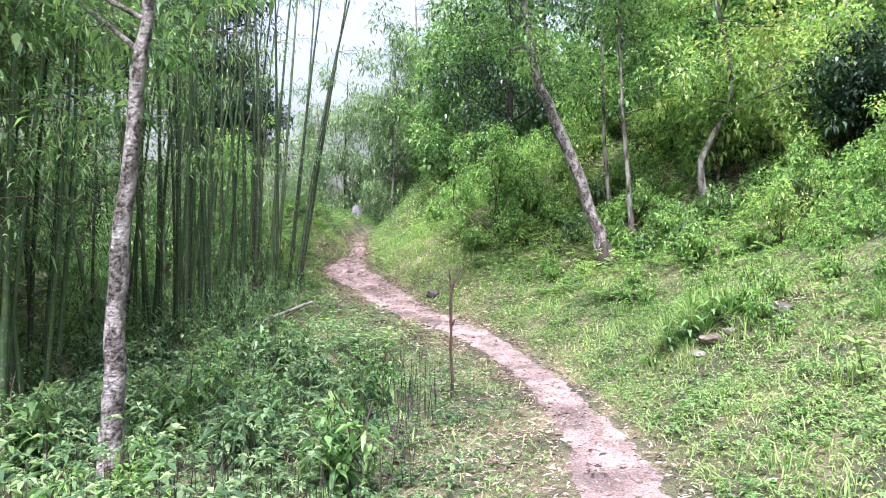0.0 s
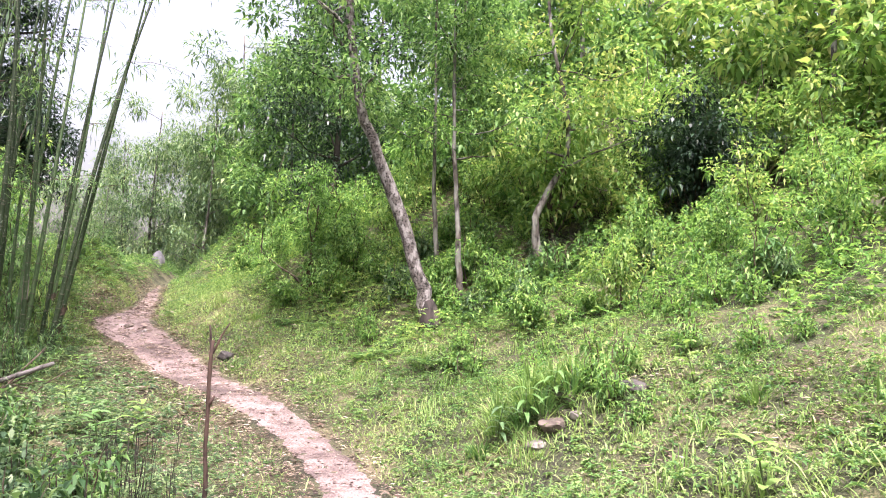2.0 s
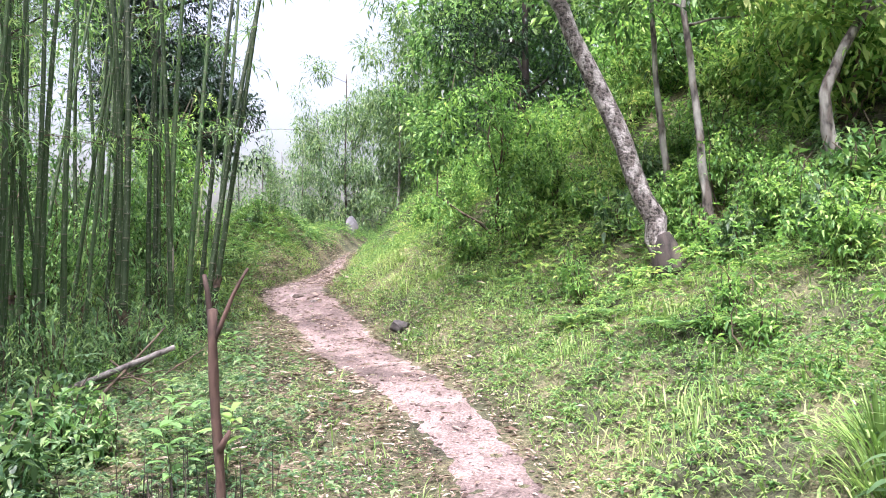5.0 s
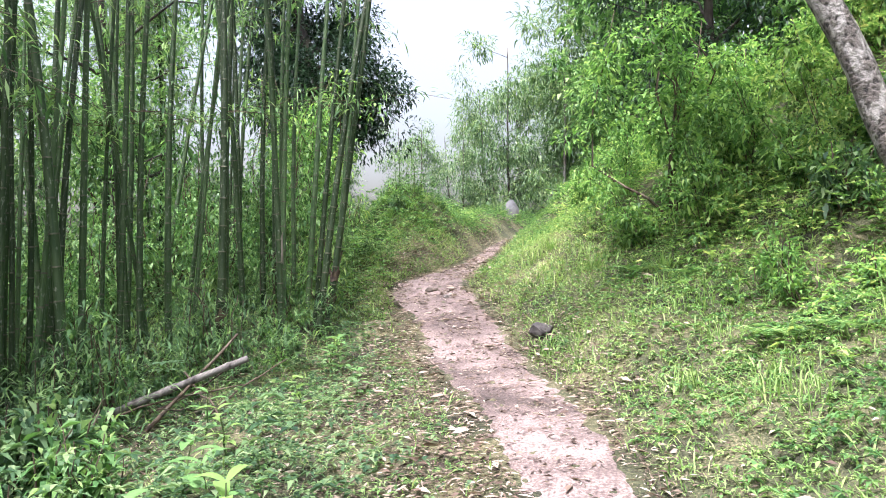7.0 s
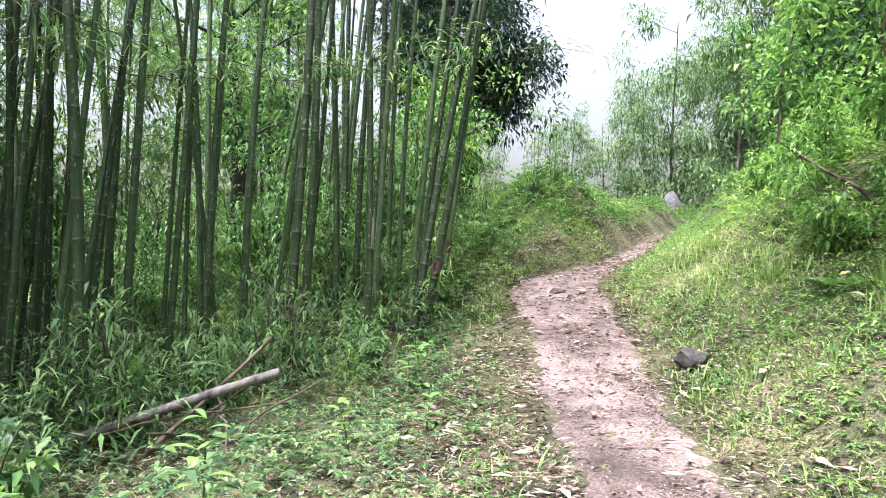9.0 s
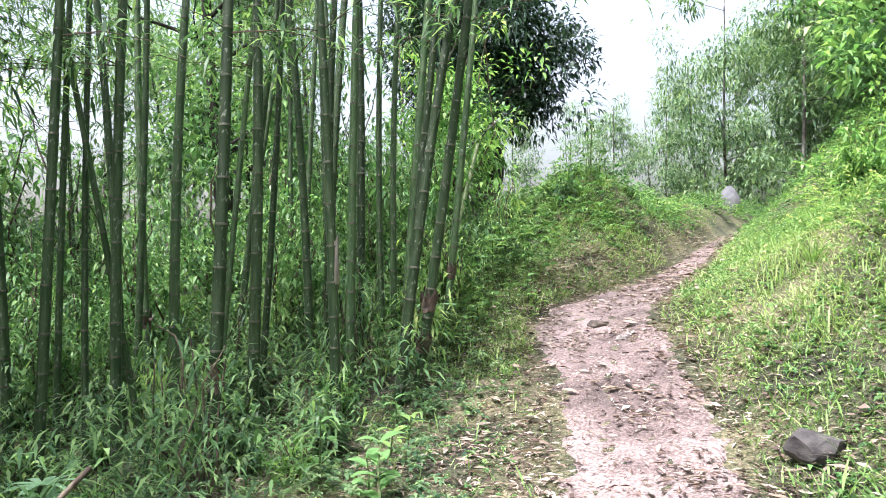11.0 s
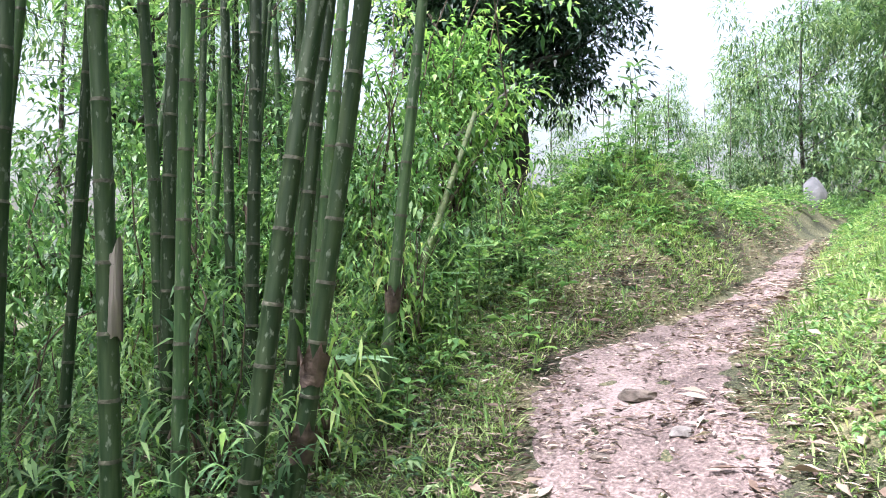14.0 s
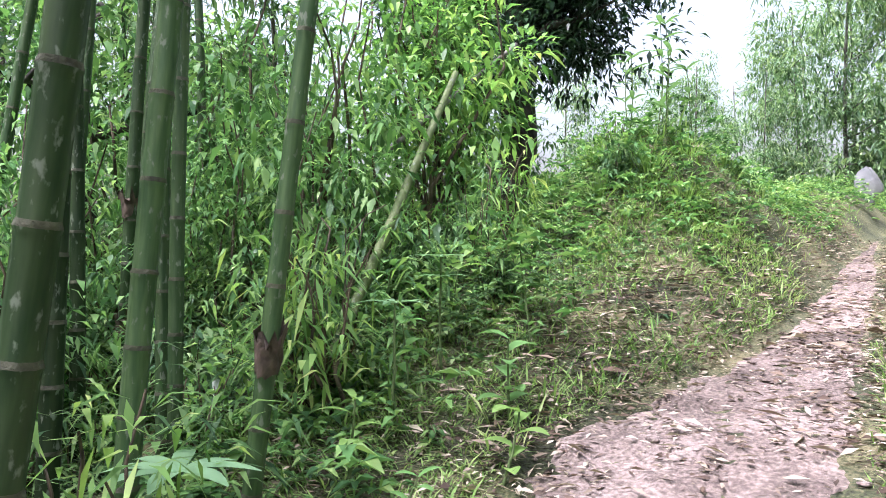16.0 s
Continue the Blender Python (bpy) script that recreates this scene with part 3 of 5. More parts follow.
litter(170000, 0.03, 0.1, (0.12, 0.3), DRY_LEAF, "leaf_litter", "pale brown dry bamboo leaves scattered along the path")
litter(70000, 0.015, 0.055, (0.2, 0.5), DRY_LEAF, "leaf_crumbs", "crumbled pale dry leaves trodden into the dirt")
litter(130000, 0.02, 0.09, (0.12, 0.45), ROTTEN_LEAF, "rotten_litter", "dark rotten leaves and chips on the trodden dirt")
p = scatter(5200, -6, 2.5, 12, 25, lambda x, y: 0.6 * np.clip(litter_keep(x, y), 0.05, 1))
n = len(p)
a = rng.uniform(0, 2 * np.pi, n)
ln = rng.uniform(0.08, 0.19, n)
v, f = leaf_arrays(p + (0, 0, 0.035), np.stack([np.cos(a), np.sin(a), rng.uniform(-0.05, 0.25, n)], 1), ln, ln * rng.uniform(0.16, 0.34, n), 0.05, unit(np.stack([rng.normal(0, 0.5, n), rng.normal(0, 0.5, n), np.ones(n)], 1)))
add_stuff("fallen_sheaths", v, f, [DRY_LEAF], "large pale dry bamboo sheaths fallen about the path", "leaf litter")
p = scatter(30000, -8, 3, 3, 27, lambda x, y: np.clip(litter_keep(x, y), 0.15, 1) * (np.abs(side_of(x, y)) > 0))
n = len(p)
a = rng.uniform(0, 2 * np.pi, n)
ln = rng.uniform(0.1, 0.5, n)
v, f = leaf_arrays(p + (0, 0, 0.03), np.stack([np.cos(a), np.sin(a), rng.uniform(-0.1, 0.6, n)], 1), ln, 0.006 + 0 * ln, 0.1)
add_stuff("dry_twigs", v, f, [TWIG], "thin dry twigs and stalks on the ground", "twigs")


# ---- bamboo ----
def culm_mesh(seed, height, radius, sides=9):
    g = np.random.default_rng(seed)
    zs, rs, z = [], [], 0.0
    nodes = []
    while z < height:
        gap = 0.22 + 0.16 * min(z / 2.0, 1) + g.uniform(-0.02, 0.03)
        r = radius * (1 - 0.75 * (z / height) ** 1.3)
        zs += [z, z + 0.012, z + 0.03, z + gap - 0.02]
        rs += [r * 1.02, r * 1.10, r * 0.98, r]
        nodes.append((z + 0.012, r * 1.12))
        z += gap
    zs, rs = np.array(zs), np.array(rs)
    bow = radius * 12 * (zs / height) ** 2.2 * 1.4
    turn = g.uniform(0, 2 * np.pi)
    pts = np.stack([bow * np.cos(turn), bow * np.sin(turn), zs], 1)
    return pts, rs, nodes


def bamboo_leaf_spray(g, base, way, reach, count):
    """A thin drooping twig and the narrow leaves along it."""
    t = np.linspace(0, 1, 4)[:, None]
    pts = base + way * reach * t - np.array((0, 0, 1)) * 0.35 * reach * t ** 2
    twig = tube_arrays(pts, np.linspace(0.007, 0.002, 4), 3, False)
    u = g.uniform(0.1, 1, count)[:, None]
    pos = base + way * reach * u - np.array((0, 0, 1)) * 0.35 * reach * u ** 2 + g.normal(0, 0.09, (count, 3))
    dirs = unit(way * 0.7 + g.normal(0, 0.7, (count, 3)) - (0, 0, 0.5))
    ln = g.uniform(0.11, 0.25, count)
    return twig, leaf_arrays(pos, dirs, ln, ln * g.uniform(0.11, 0.17, count), 0.25)


def bamboo_variant(seed, height, from_z, sprays):
    g = np.random.default_rng(seed)
    pts, rs, nodes = culm_mesh(seed, height, 0.05)
    v, f = tube_arrays(pts, rs, 8)
    f = tidy(f)
    ring = (f.max(1) // 8 % 4 == 2) & (f.max(1) < 8 * len(pts))
    culm = mesh_from("culm", v, f, [CULM, NODE], True, ring.astype(int))
    twigs, leaves = [], []
    for k in range(sprays):
        # four in five sprays hang above 5 m, an added canopy shading what is below
        z = g.uniform(5.0, min(height - 0.4, 9.0)) if k > 0.2 * sprays else g.uniform(from_z, 5.0)
        i = int(np.argmin(np.abs(pts[:, 2] - z)))
        a = g.uniform(0, 2 * np.pi)
        tw, lf = bamboo_leaf_spray(g, pts[i], np.array((np.cos(a), np.sin(a), g.uniform(0, 0.6))), g.uniform(0.4, 1.6), 24)
        twigs.append(tw)
        leaves.append(lf)
    v1, f1 = joined(twigs)
    v2, f2 = joined(leaves)
    foliage = mesh_from("foliage", np.concatenate([v1, v2]), np.concatenate([f1, f2 + len(v1)]), [TWIG, BAMBOO_LEAF], False, np.r_[np.zeros(len(f1)), np.ones(len(f2))])
    return culm, foliage


# the last three are thick with high foliage, added to keep sun off the grove
BAMBOO = [bamboo_variant(s, hgt, low, n) for s, hgt, low, n in ((11, 9.5, 3.2, 7), (12, 8.5, 2.8, 7), (13, 10.5, 3.2, 8), (14, 9, 2.0, 60), (15, 8.5, 2.4, 56), (16, 10, 2.8, 64))]


def bamboo(x, y, lean_x, lean_y, radius, kind, turn):
    """A culm whose top leans by lean_x and lean_y metres for every metre of height."""
    root = tagged(new("bamboo"), "tall green bamboo culm with dark ringed nodes and thin leafy twigs", "bamboo", "bamboo grove beside the path")
    root.location = (x, y, float(ground_z(x, y)) - 0.05)
    q = Vector((lean_x, lean_y, 1)).normalized().to_track_quat("Z", "Y")
    root.rotation_euler = (q.to_matrix().to_4x4() @ Matrix.Rotation(turn, 4, "Z")).to_euler()
    k = radius / 0.05
    culm, foliage = BAMBOO[kind]
    part("culm", culm, root).scale = (k, k, 1)
    tagged(part("foliage", foliage, root, "thin drooping twigs with narrow green leaves"), kind="stuff")
    return root


CULMS = [  # foot x, y, lean along x and y, radius
    (-3.65, 17.66, 0.107, 0.074, 0.052), (-3.67, 17.96, 0.139, 0.097, 0.052), (-3.95, 18.14, 0.082, 0.057, 0.042),
    (-4.4, 18.74, 0.066, 0.046, 0.05), (-4.95, 19.3, 0.0, 0.0, 0.04), (-4.12, 19.11, 0.098, 0.068, 0.042),
    (-4.27, 16.15, 0.049, 0.034, 0.055), (-5.45, 16.68, 0.0, 0.0, 0.05), (-5.01, 18.73, 0.033, 0.023, 0.05),
    (-5.2, 19.38, -0.008, -0.006, 0.04), (-5.29, 18.26, -0.008, -0.006, 0.048), (-6.0, 19.3, 0.0, 0.0, 0.045),
    (-5.34, 17.59, 0.074, 0.051, 0.036), (-6.07, 15.25, 0.019, 0.007, 0.05), (-6.62, 17.22, -0.047, -0.018, 0.045),
    (-5.43, 16.1, 0.0, 0.0, 0.048), (-4.82, 17.02, 0.056, 0.022, 0.055), (-4.28, 17.74, 0.028, 0.011, 0.042),
    (-6.14, 17.94, 0.112, 0.044, 0.04), (-4.71, 17.95, -0.009, -0.004, 0.045), (-6.46, 19.78, 0.047, 0.018, 0.045),
    (-4.53, 14.01, -0.028, -0.011, 0.055), (-7.43, 21.0, 0.02, 0.0, 0.045), (-7.65, 19.19, 0.123, 0.085, 0.045),
    (-6.84, 15.9, -0.05, -0.0, 0.05), (-7.39, 15.2, -0.17, -0.0, 0.05), (-5.23, 14.89, 0.028, 0.011, 0.045),
    (-5.07, 15.27, 0.056, 0.022, 0.04), (-5.98, 16.51, -0.019, -0.007, 0.045), (-6.37, 16.87, 0.056, 0.022, 0.04),
]

def sheath_mesh(r, z, seed, high=0.17):
    """A torn papery sheath wrapped round a culm at height z, its upper edge in flaring tatters."""
    g = np.random.default_rng(seed)
    sides = 18
    v, f = tube_arrays([(0, 0, z), (0, 0, z + high * 0.3), (0, 0, z + high * 0.65), (0.004, 0, z + high)], [r * 1.06, r * 1.2, r * 1.3, r * 1.5], sides, False)
    v = v + g.normal(0, 0.004, v.shape)
    v[-sides:, 2] += g.uniform(-0.6, 0.35, sides) * high
    v[-sides:, :2] *= g.uniform(0.8, 1.25, (sides, 1))
    v[:sides, 2] -= g.uniform(0, 0.2, sides) * high
    return mesh_from("sheath", v, tidy(f), [SHEATH])


for i, (x, y, lx, ly, r) in enumerate(CULMS):
    ob = bamboo(x, y, lx, ly, r, i % 3, i * 2.4)
    for z in {1: (0.42, 0.8), 5: (0.75,), 6: (0.7,), 20: (0.6, 1.4), 14: (0.9,)}.get(i, ()):
        part("sheath", sheath_mesh(r, z, 90 + i), ob, "torn brown papery sheath")
grove = np.random.default_rng(21)
placed = [(c[0], c[1]) for c in CULMS]
count = 0
while count < 92:
    # clumps further inside the grove
    cx, cy = grove.uniform(-13, -3.2), grove.uniform(5, 23.5)
    if side_of(np.array(cx), np.array(cy)) > -(2.6 if cy < 16 else 1.9):
        continue
    if cx > -4.2 and cy < 13 or cx > -5.8 and cy > 17.5 or cx > -5 and cy > 13:
        continue
    if cy > 15 and cx > -9 and grove.uniform(0, 1) < 0.6:
        continue
    for k in range(grove.integers(2, 6)):
        x, y = cx + grove.normal(0, 0.27), cy + grove.normal(0, 0.27)
        if side_of(np.array(x), np.array(y)) > -1.8 or min((x - a) ** 2 + (y - b) ** 2 for a, b in placed) < 0.03:
            continue
        placed.append((x, y))
        bamboo(x, y, (x - cx) * 0.12 + grove.normal(0, 0.06), (y - cy) * 0.12 + grove.normal(0, 0.06), grove.uniform(0.025, 0.048), int(grove.integers(3, len(BAMBOO))) if y < 13.4 or x < -9 else int(grove.integers(0, 3)), grove.uniform(0, 6))
        count += 1


# ---- trees and shrubs ----
def clump_leaves(g, centres, radii, per, size, slim=0.42, flat=0.75, droop=0.3):
    """Leaves gathered in loose clumps with gaps between them."""
    centres, radii = np.asarray(centres, float), np.asarray(radii, float)
    k = len(centres)
    c, r = np.repeat(centres, per, 0), np.repeat(radii, per)
    d = unit(g.normal(0, 1, (k * per, 3)))
    pos = c + d * (r * g.uniform(0.25, 1.0, k * per) ** 0.5)[:, None] * (1, 1, flat)
    way = unit(d + g.normal(0, 0.6, (k * per, 3)) + (0, 0, 0.1))
    ln = size * g.uniform(0.55, 1.4, k * per)
    return leaf_arrays(pos, way, ln, ln * slim * g.uniform(0.7, 1.2, k * per), droop)


def tree(name, x, y, trunk, radius, limbs, clumps, per, leaf, bark, foliage_mat, label, category, crown_from=0.4, spread_r=1.6, clump_r=(0.3, 0.7), seed=1, group="", sides=10, slim=0.42, root_flare=1.35):
    """trunk: points from the foot, in metres from it. Limbs leave its upper part and carry the clumps of leaves."""
    g = np.random.default_rng(seed)
    root = thing(name, x, y, label, category, group, 0, 0.08)
    trunk = np.asarray(trunk, float)
    t = np.linspace(0, len(trunk) - 1, 26)
    pts = np.stack([np.interp(t, np.arange(len(trunk)), trunk[:, k]) for k in range(3)], 1)
    for _ in range(3):
        pts[1:-1] = (pts[:-2] + 2 * pts[1:-1] + pts[2:]) / 4
    pts[1:-1] += g.normal(0, radius * 0.12, pts[1:-1].shape)
    u = np.linspace(0, 1, 26)
    rad = radius * (1 - 0.72 * u) * (1 + (root_flare - 1) * np.exp(-u * 22)) * g.uniform(0.93, 1.07, 26)
    part("trunk", solid("trunk", [tube_arrays(pts, rad, sides)], bark), root)
    branches, centres, sizes = [], [], []
    for k in range(limbs):
        i = int(np.clip((crown_from + (1 - crown_from) * (k + g.uniform(0, 1)) / limbs) * 25, 1, 25))
        a = g.uniform(0, 2 * np.pi)
        end = pts[i] + np.array((np.cos(a), np.sin(a), g.uniform(0.0, 0.7))) * spread_r * g.uniform(0.5, 1.15)
        b = bend(pts[i], end, 6, 0.25, g)
        branches.append(solid("branch", [tube_arrays(b, np.linspace(max(rad[i] * 0.5, 0.012), 0.006, 6), 5, False)], bark))
        m = max(clumps // limbs, 1)
        for q in range(m):
            w = g.uniform(0.35, 1.05)
            centres.append(pts[i] + (end - pts[i]) * w + g.normal(0, 0.22, 3) * spread_r * 0.7)
            sizes.append(g.uniform(*clump_r))
    if branches:
        for br in branches:
            part("branch", br, root)
        part("crown", mesh_from("crown", *clump_leaves(g, centres, sizes, per, leaf, slim), [foliage_mat]), root)
    return root


def shrub(name, seed, height, width, stems, clumps, per, leaf, mat, label, category, slim=0.4, group=""):
    g = np.random.default_rng(seed)
    root = tagged(new(name), label, category, group)
    st, centres, sizes = [], [], []
    for k in range(stems):
        a = g.uniform(0, 2 * np.pi)
        end = np.array((np.cos(a) * width * g.uniform(0.1, 0.8), np.sin(a) * width * g.uniform(0.1, 0.8), height * g.uniform(0.6, 1)))
        b = bend((np.cos(a) * 0.04, np.sin(a) * 0.04, -0.05), end, 7, 0.3, g)
        st.append(solid("stem", [tube_arrays(b, np.linspace(0.018, 0.005, 7) * (0.6 + height * 0.25), 4, False)], TWIG))
        for q in range(max(clumps // stems, 1)):
            w = g.uniform(0.3, 1.0)
            j = min(int(w * 6), 6)
            centres.append(b[j] + g.normal(0, 0.22, 3) * (width, width, height * 0.4))
            sizes.append(g.uniform(0.16, 0.34) * width)
    for m in st:
        part("stem", m, root)
    part("foliage", mesh_from("foliage", *clump_leaves(g, centres, sizes, per, leaf, slim), [mat]), root)
    return root


def place(root, x, y, turn=0.0, scale=1.0, sink=0.03):
    root.matrix_basis = pose(x, y, float(ground_z(x, y)) - sink, 0, 0, turn) @ Matrix.Scale(scale, 4)
    return root


def place_copy(root, x, y, turn, scale, sink=0.03):
    ob = copy_thing(root, pose(x, y, float(ground_z(x, y)) - sink, 0, 0, turn))
    ob.scale = (scale,) * 3
    return ob


# leaning tree on the bank
tree("leaning_tree", 3.35, 15.0, [(0, 0, 0), (-0.13, 0.05, 0.5), (-0.5, 0.1, 1.7), (-1.05, 0.1, 3.0), (-1.5, 0.15, 4.2), (-1.75, 0.2, 5.7), (-1.7, 0.5, 8.0), (-1.8, 0.5, 9.5)], 0.15, 14, 70, 110, 0.12, PALE_BARK, TREE_LEAF,
     "leaning tree with dark bark patched by pale lichen", "tree", 0.55, 2.2, (0.35, 0.7), 3)
collar = np.array([(0, 0, 0), (0, 0.01, 0.12), (-0.05, 0.02, 0.3), (-0.12, 0.04, 0.5)])
part("root_collar", solid("root_collar", [tube_arrays(collar, [0.25, 0.215, 0.185, 0.145], 11)], DARK_BARK), bpy.data.objects["leaning_tree"], "dark flared foot of the trunk")
# tree among the bushes at the start
tree("mottled_tree", -2.55, 5.75, [(0, 0, 0), (0.0, 0.05, 0.8), (0.05, 0.05, 2.0), (0.22, 0, 3.3), (0.35, 0, 4.5), (0.5, 0, 8)], 0.1, 10, 50, 110, 0.1, PALE_BARK, TREE_LEAF,
     "slender tree with mottled grey and brown bark", "tree", 0.6, 1.8, (0.3, 0.6), 4)
# slim trees on the slope
tree("slim_tree", 3.95, 15.3, [(0, 0, 0), (-0.1, 0, 1.5), (-0.25, 0, 3.5), (-0.3, 0.2, 8.5)], 0.065, 12, 60, 110, 0.11, GREY_BARK, TREE_LEAF, "slim straight tree with grey bark", "tree", 0.55, 1.6, (0.3, 0.6), 5, "slim trees on the slope")
tree("slim_tree", 3.75, 16.4, [(0, 0, 0), (-0.15, 0, 1.8), (-0.2, 0, 4), (-0.3, 0.1, 8)], 0.055, 12, 60, 110, 0.11, GREY_BARK, TREE_LEAF, "slim straight tree with grey bark", "tree", 0.55, 1.6, (0.3, 0.6), 6, "slim trees on the slope")
tree("crooked_tree", 5.45, 14.9, [(0, 0, 0), (-0.2, 0, 0.8), (-0.25, 0, 1.3), (0.1, 0.1, 1.9), (0.5, 0.1, 2.5), (0.45, 0.1, 3.6), (0.1, 0.2, 4.6), (0.0, 0.4, 7)], 0.085, 12, 60, 110, 0.12, GREY_BARK, YELLOW, "crooked grey-barked tree with bright leaves", "tree", 0.55, 2.0, (0.3, 0.7), 7)
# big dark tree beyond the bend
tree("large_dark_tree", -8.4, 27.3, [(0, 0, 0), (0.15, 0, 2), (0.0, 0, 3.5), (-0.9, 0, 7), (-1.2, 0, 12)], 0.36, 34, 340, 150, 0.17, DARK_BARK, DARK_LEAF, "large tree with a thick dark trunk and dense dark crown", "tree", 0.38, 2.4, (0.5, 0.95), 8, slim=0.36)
tree("dark_trunk_tree", -10.4, 21.2, [(0, 0, 0), (0.1, 0, 2), (-0.2, 0, 4), (-0.5, 0, 8)], 0.2, 16, 90, 110, 0.14, DARK_BARK, TREE_LEAF, "dark-trunked tree standing inside the bamboo grove", "tree", 0.35, 2.6, (0.4, 0.8), 9)
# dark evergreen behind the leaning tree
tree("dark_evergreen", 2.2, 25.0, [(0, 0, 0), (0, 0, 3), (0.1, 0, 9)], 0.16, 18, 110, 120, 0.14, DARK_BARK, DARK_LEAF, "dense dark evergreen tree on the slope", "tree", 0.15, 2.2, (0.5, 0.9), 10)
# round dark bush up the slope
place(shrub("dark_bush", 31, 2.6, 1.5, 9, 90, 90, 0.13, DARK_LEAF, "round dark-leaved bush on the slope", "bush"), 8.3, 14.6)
# leafy saplings
place(shrub("leafy_sapling", 32, 3.2, 1.0, 7, 60, 80, 0.11, BUSH, "tall leafy sapling with bright green leaves", "sapling"), 1.3, 19.2)
bright = place(shrub("slope_bush", 33, 2.4, 1.3, 6, 42, 46, 0.15, BUSH, "loose bright green bush on the hillside", "bush", group="bushes on the hillside"), 6.2, 17.0)
yellow = place(shrub("slope_bush", 34, 3.0, 1.6, 6, 44, 46, 0.165, YELLOW, "yellow-green bush on the hillside", "bush", group="bushes on the hillside"), 8.6, 17.2)
low = place(shrub("slope_bush", 35, 1.2, 0.9, 5, 30, 50, 0.122, BUSH, "low green bush on the hillside", "bush", group="bushes on the hillside"), 4.6, 18.2)
deep = place(shrub("slope_bush", 36, 2.2, 1.3, 6, 42, 46, 0.15, TREE_LEAF, "deep green bush on the hillside", "bush", group="bushes on the hillside"), 5.2, 20.2)
hill = np.random.default_rng(41)
n = 0
while n < 78:
    x, y = hill.uniform(1, 20), hill.uniform(6, 36)
    s = float(side_of(np.array(x), np.array(y)))
    if s < 3.0 or s > 16 or (abs(x - 3.2) < 1.2 and abs(y - 13.9) < 1.6) or (s < 4.6 and y < 13) or (abs(x - 5.2) < 1.3 and 10 < y < 15.6) or (abs(x - 3.8) < 1.0 and 12.5 < y < 16.8) or (abs(x - 7.4) < 1.6 and 10 < y < 14.8):
        continue
    which = (bright, yellow, low, deep, bright, low)[int(hill.integers(0, 6))]
    place_copy(which, x, y, hill.uniform(0, 360), hill.uniform(0.6, 1.25))
    n += 1
for x, y, k, sc in ((1.7, 17.7, 0, 0.55), (0.9, 18.7, 1, 0.7), (2.3, 18.7, 0, 0.6), (1.9, 20.5, 1, 0.8), (0.5, 20.9, 0, 0.5), (-0.2, 22.7, 1, 0.7), (2.8, 17.4, 1, 0.8), (0.4, 24.0, 0, 0.6), (1.4, 22.4, 0, 0.7), (3.4, 19.5, 2, 0.6), (7.0, 17.6, 2, 0.8), (8.6, 16.0, 0, 0.8), (9.6, 18.0, 2, 0.9), (6.4, 19.4, 0, 0.9), (10.4, 15.4, 2, 0.9), (9.4, 12.6, 0, 0.7), (10.6, 13.4, 2, 0.8), (4.6, 21.6, 2, 0.7), (6.8, 21.4, 0, 0.9)):
    place_copy((bright, low, yellow)[k], x, y, hill.uniform(0, 360), sc)
n = 0
while n < 46:
    x, y = hill.uniform(1.5, 11), hill.uniform(10, 25)
    s = float(side_of(np.array(x), np.array(y)))
    if s < 2.6 or s > 7.5 or (abs(x - 3.0) < 0.9 and 11.5 < y < 15) or (s < 3.6 and y < 12.5):
        continue
    place_copy((low, bright, yellow, low)[n % 4], x, y, hill.uniform(0, 360), hill.uniform(0.4, 0.75))
    n += 1
# trees that close the hillside above
first = tree("hill_tree", 9.0, 22.0, [(0, 0, 0), (0.2, 0, 2), (0.1, 0, 8)], 0.12, 14, 84, 64, 0.28, GREY_BARK, TREE_LEAF, "leafy hillside tree with a thin grey trunk", "tree", 0.2, 2.6, (0.5, 0.9), 12, "trees on the hillside")
second = tree("hill_tree", 13.5, 18.0, [(0, 0, 0), (0.1, 0, 2), (-0.3, 0, 7.5)], 0.11, 14, 84, 64, 0.28, GREY_BARK, YELLOW, "yellow-green leafy hillside tree with grey trunk", "tree", 0.15, 2.6, (0.5, 0.9), 13, "trees on the hillside")
for x, y, k, a, s in ((6.0, 24, 0, 40, 1.0), (4.0, 29, 0, 100, 1.1), (10, 28, 0, 200, 1.2), (12, 23, 1, 20, 1.1), (16, 21, 0, 300, 1.2), (11.5, 14.5, 1, 80, 0.9), (14, 12, 0, 10, 1.0), (16, 15, 1, 150, 1.1), (8, 32, 0, 250, 1.3), (14, 30, 1, 330, 1.2), (13, 8, 0, 120, 1.0), (1.5, 33, 0, 290, 1.1), (0.8, 28.5, 0, 75, 0.8), (-0.4, 32.0, 0, 180, 0.7), (1.8, 36.0, 0, 140, 1.0), (-1.6, 41.0, 0, 30, 0.8)):
    place_copy((first, second)[k], x, y, a, s, 0.1)
# pale feathery trees beyond the bend
far_a = tree("feathery_tree", -1.5, 38.0, [(0, 0, 0), (0.1, 0, 4), (-0.2, 0, 11)], 0.11, 16, 96, 60, 0.32, GREY_BARK, GREY_LEAF, "tall feathery grey-green tree beyond the bend", "tree", 0.15, 2.2, (0.5, 0.95), 14, "far trees", 7, 0.25)
far_b = tree("feathery_tree", -4.5, 46.0, [(0, 0, 0), (0.3, 0, 4), (0.5, 0, 10)], 0.11, 16, 96, 60, 0.32, GREY_BARK, GREY_LEAF, "tall feathery grey-green tree beyond the bend", "tree", 0.1, 2.4, (0.5, 0.95), 15, "far trees", 7, 0.25)
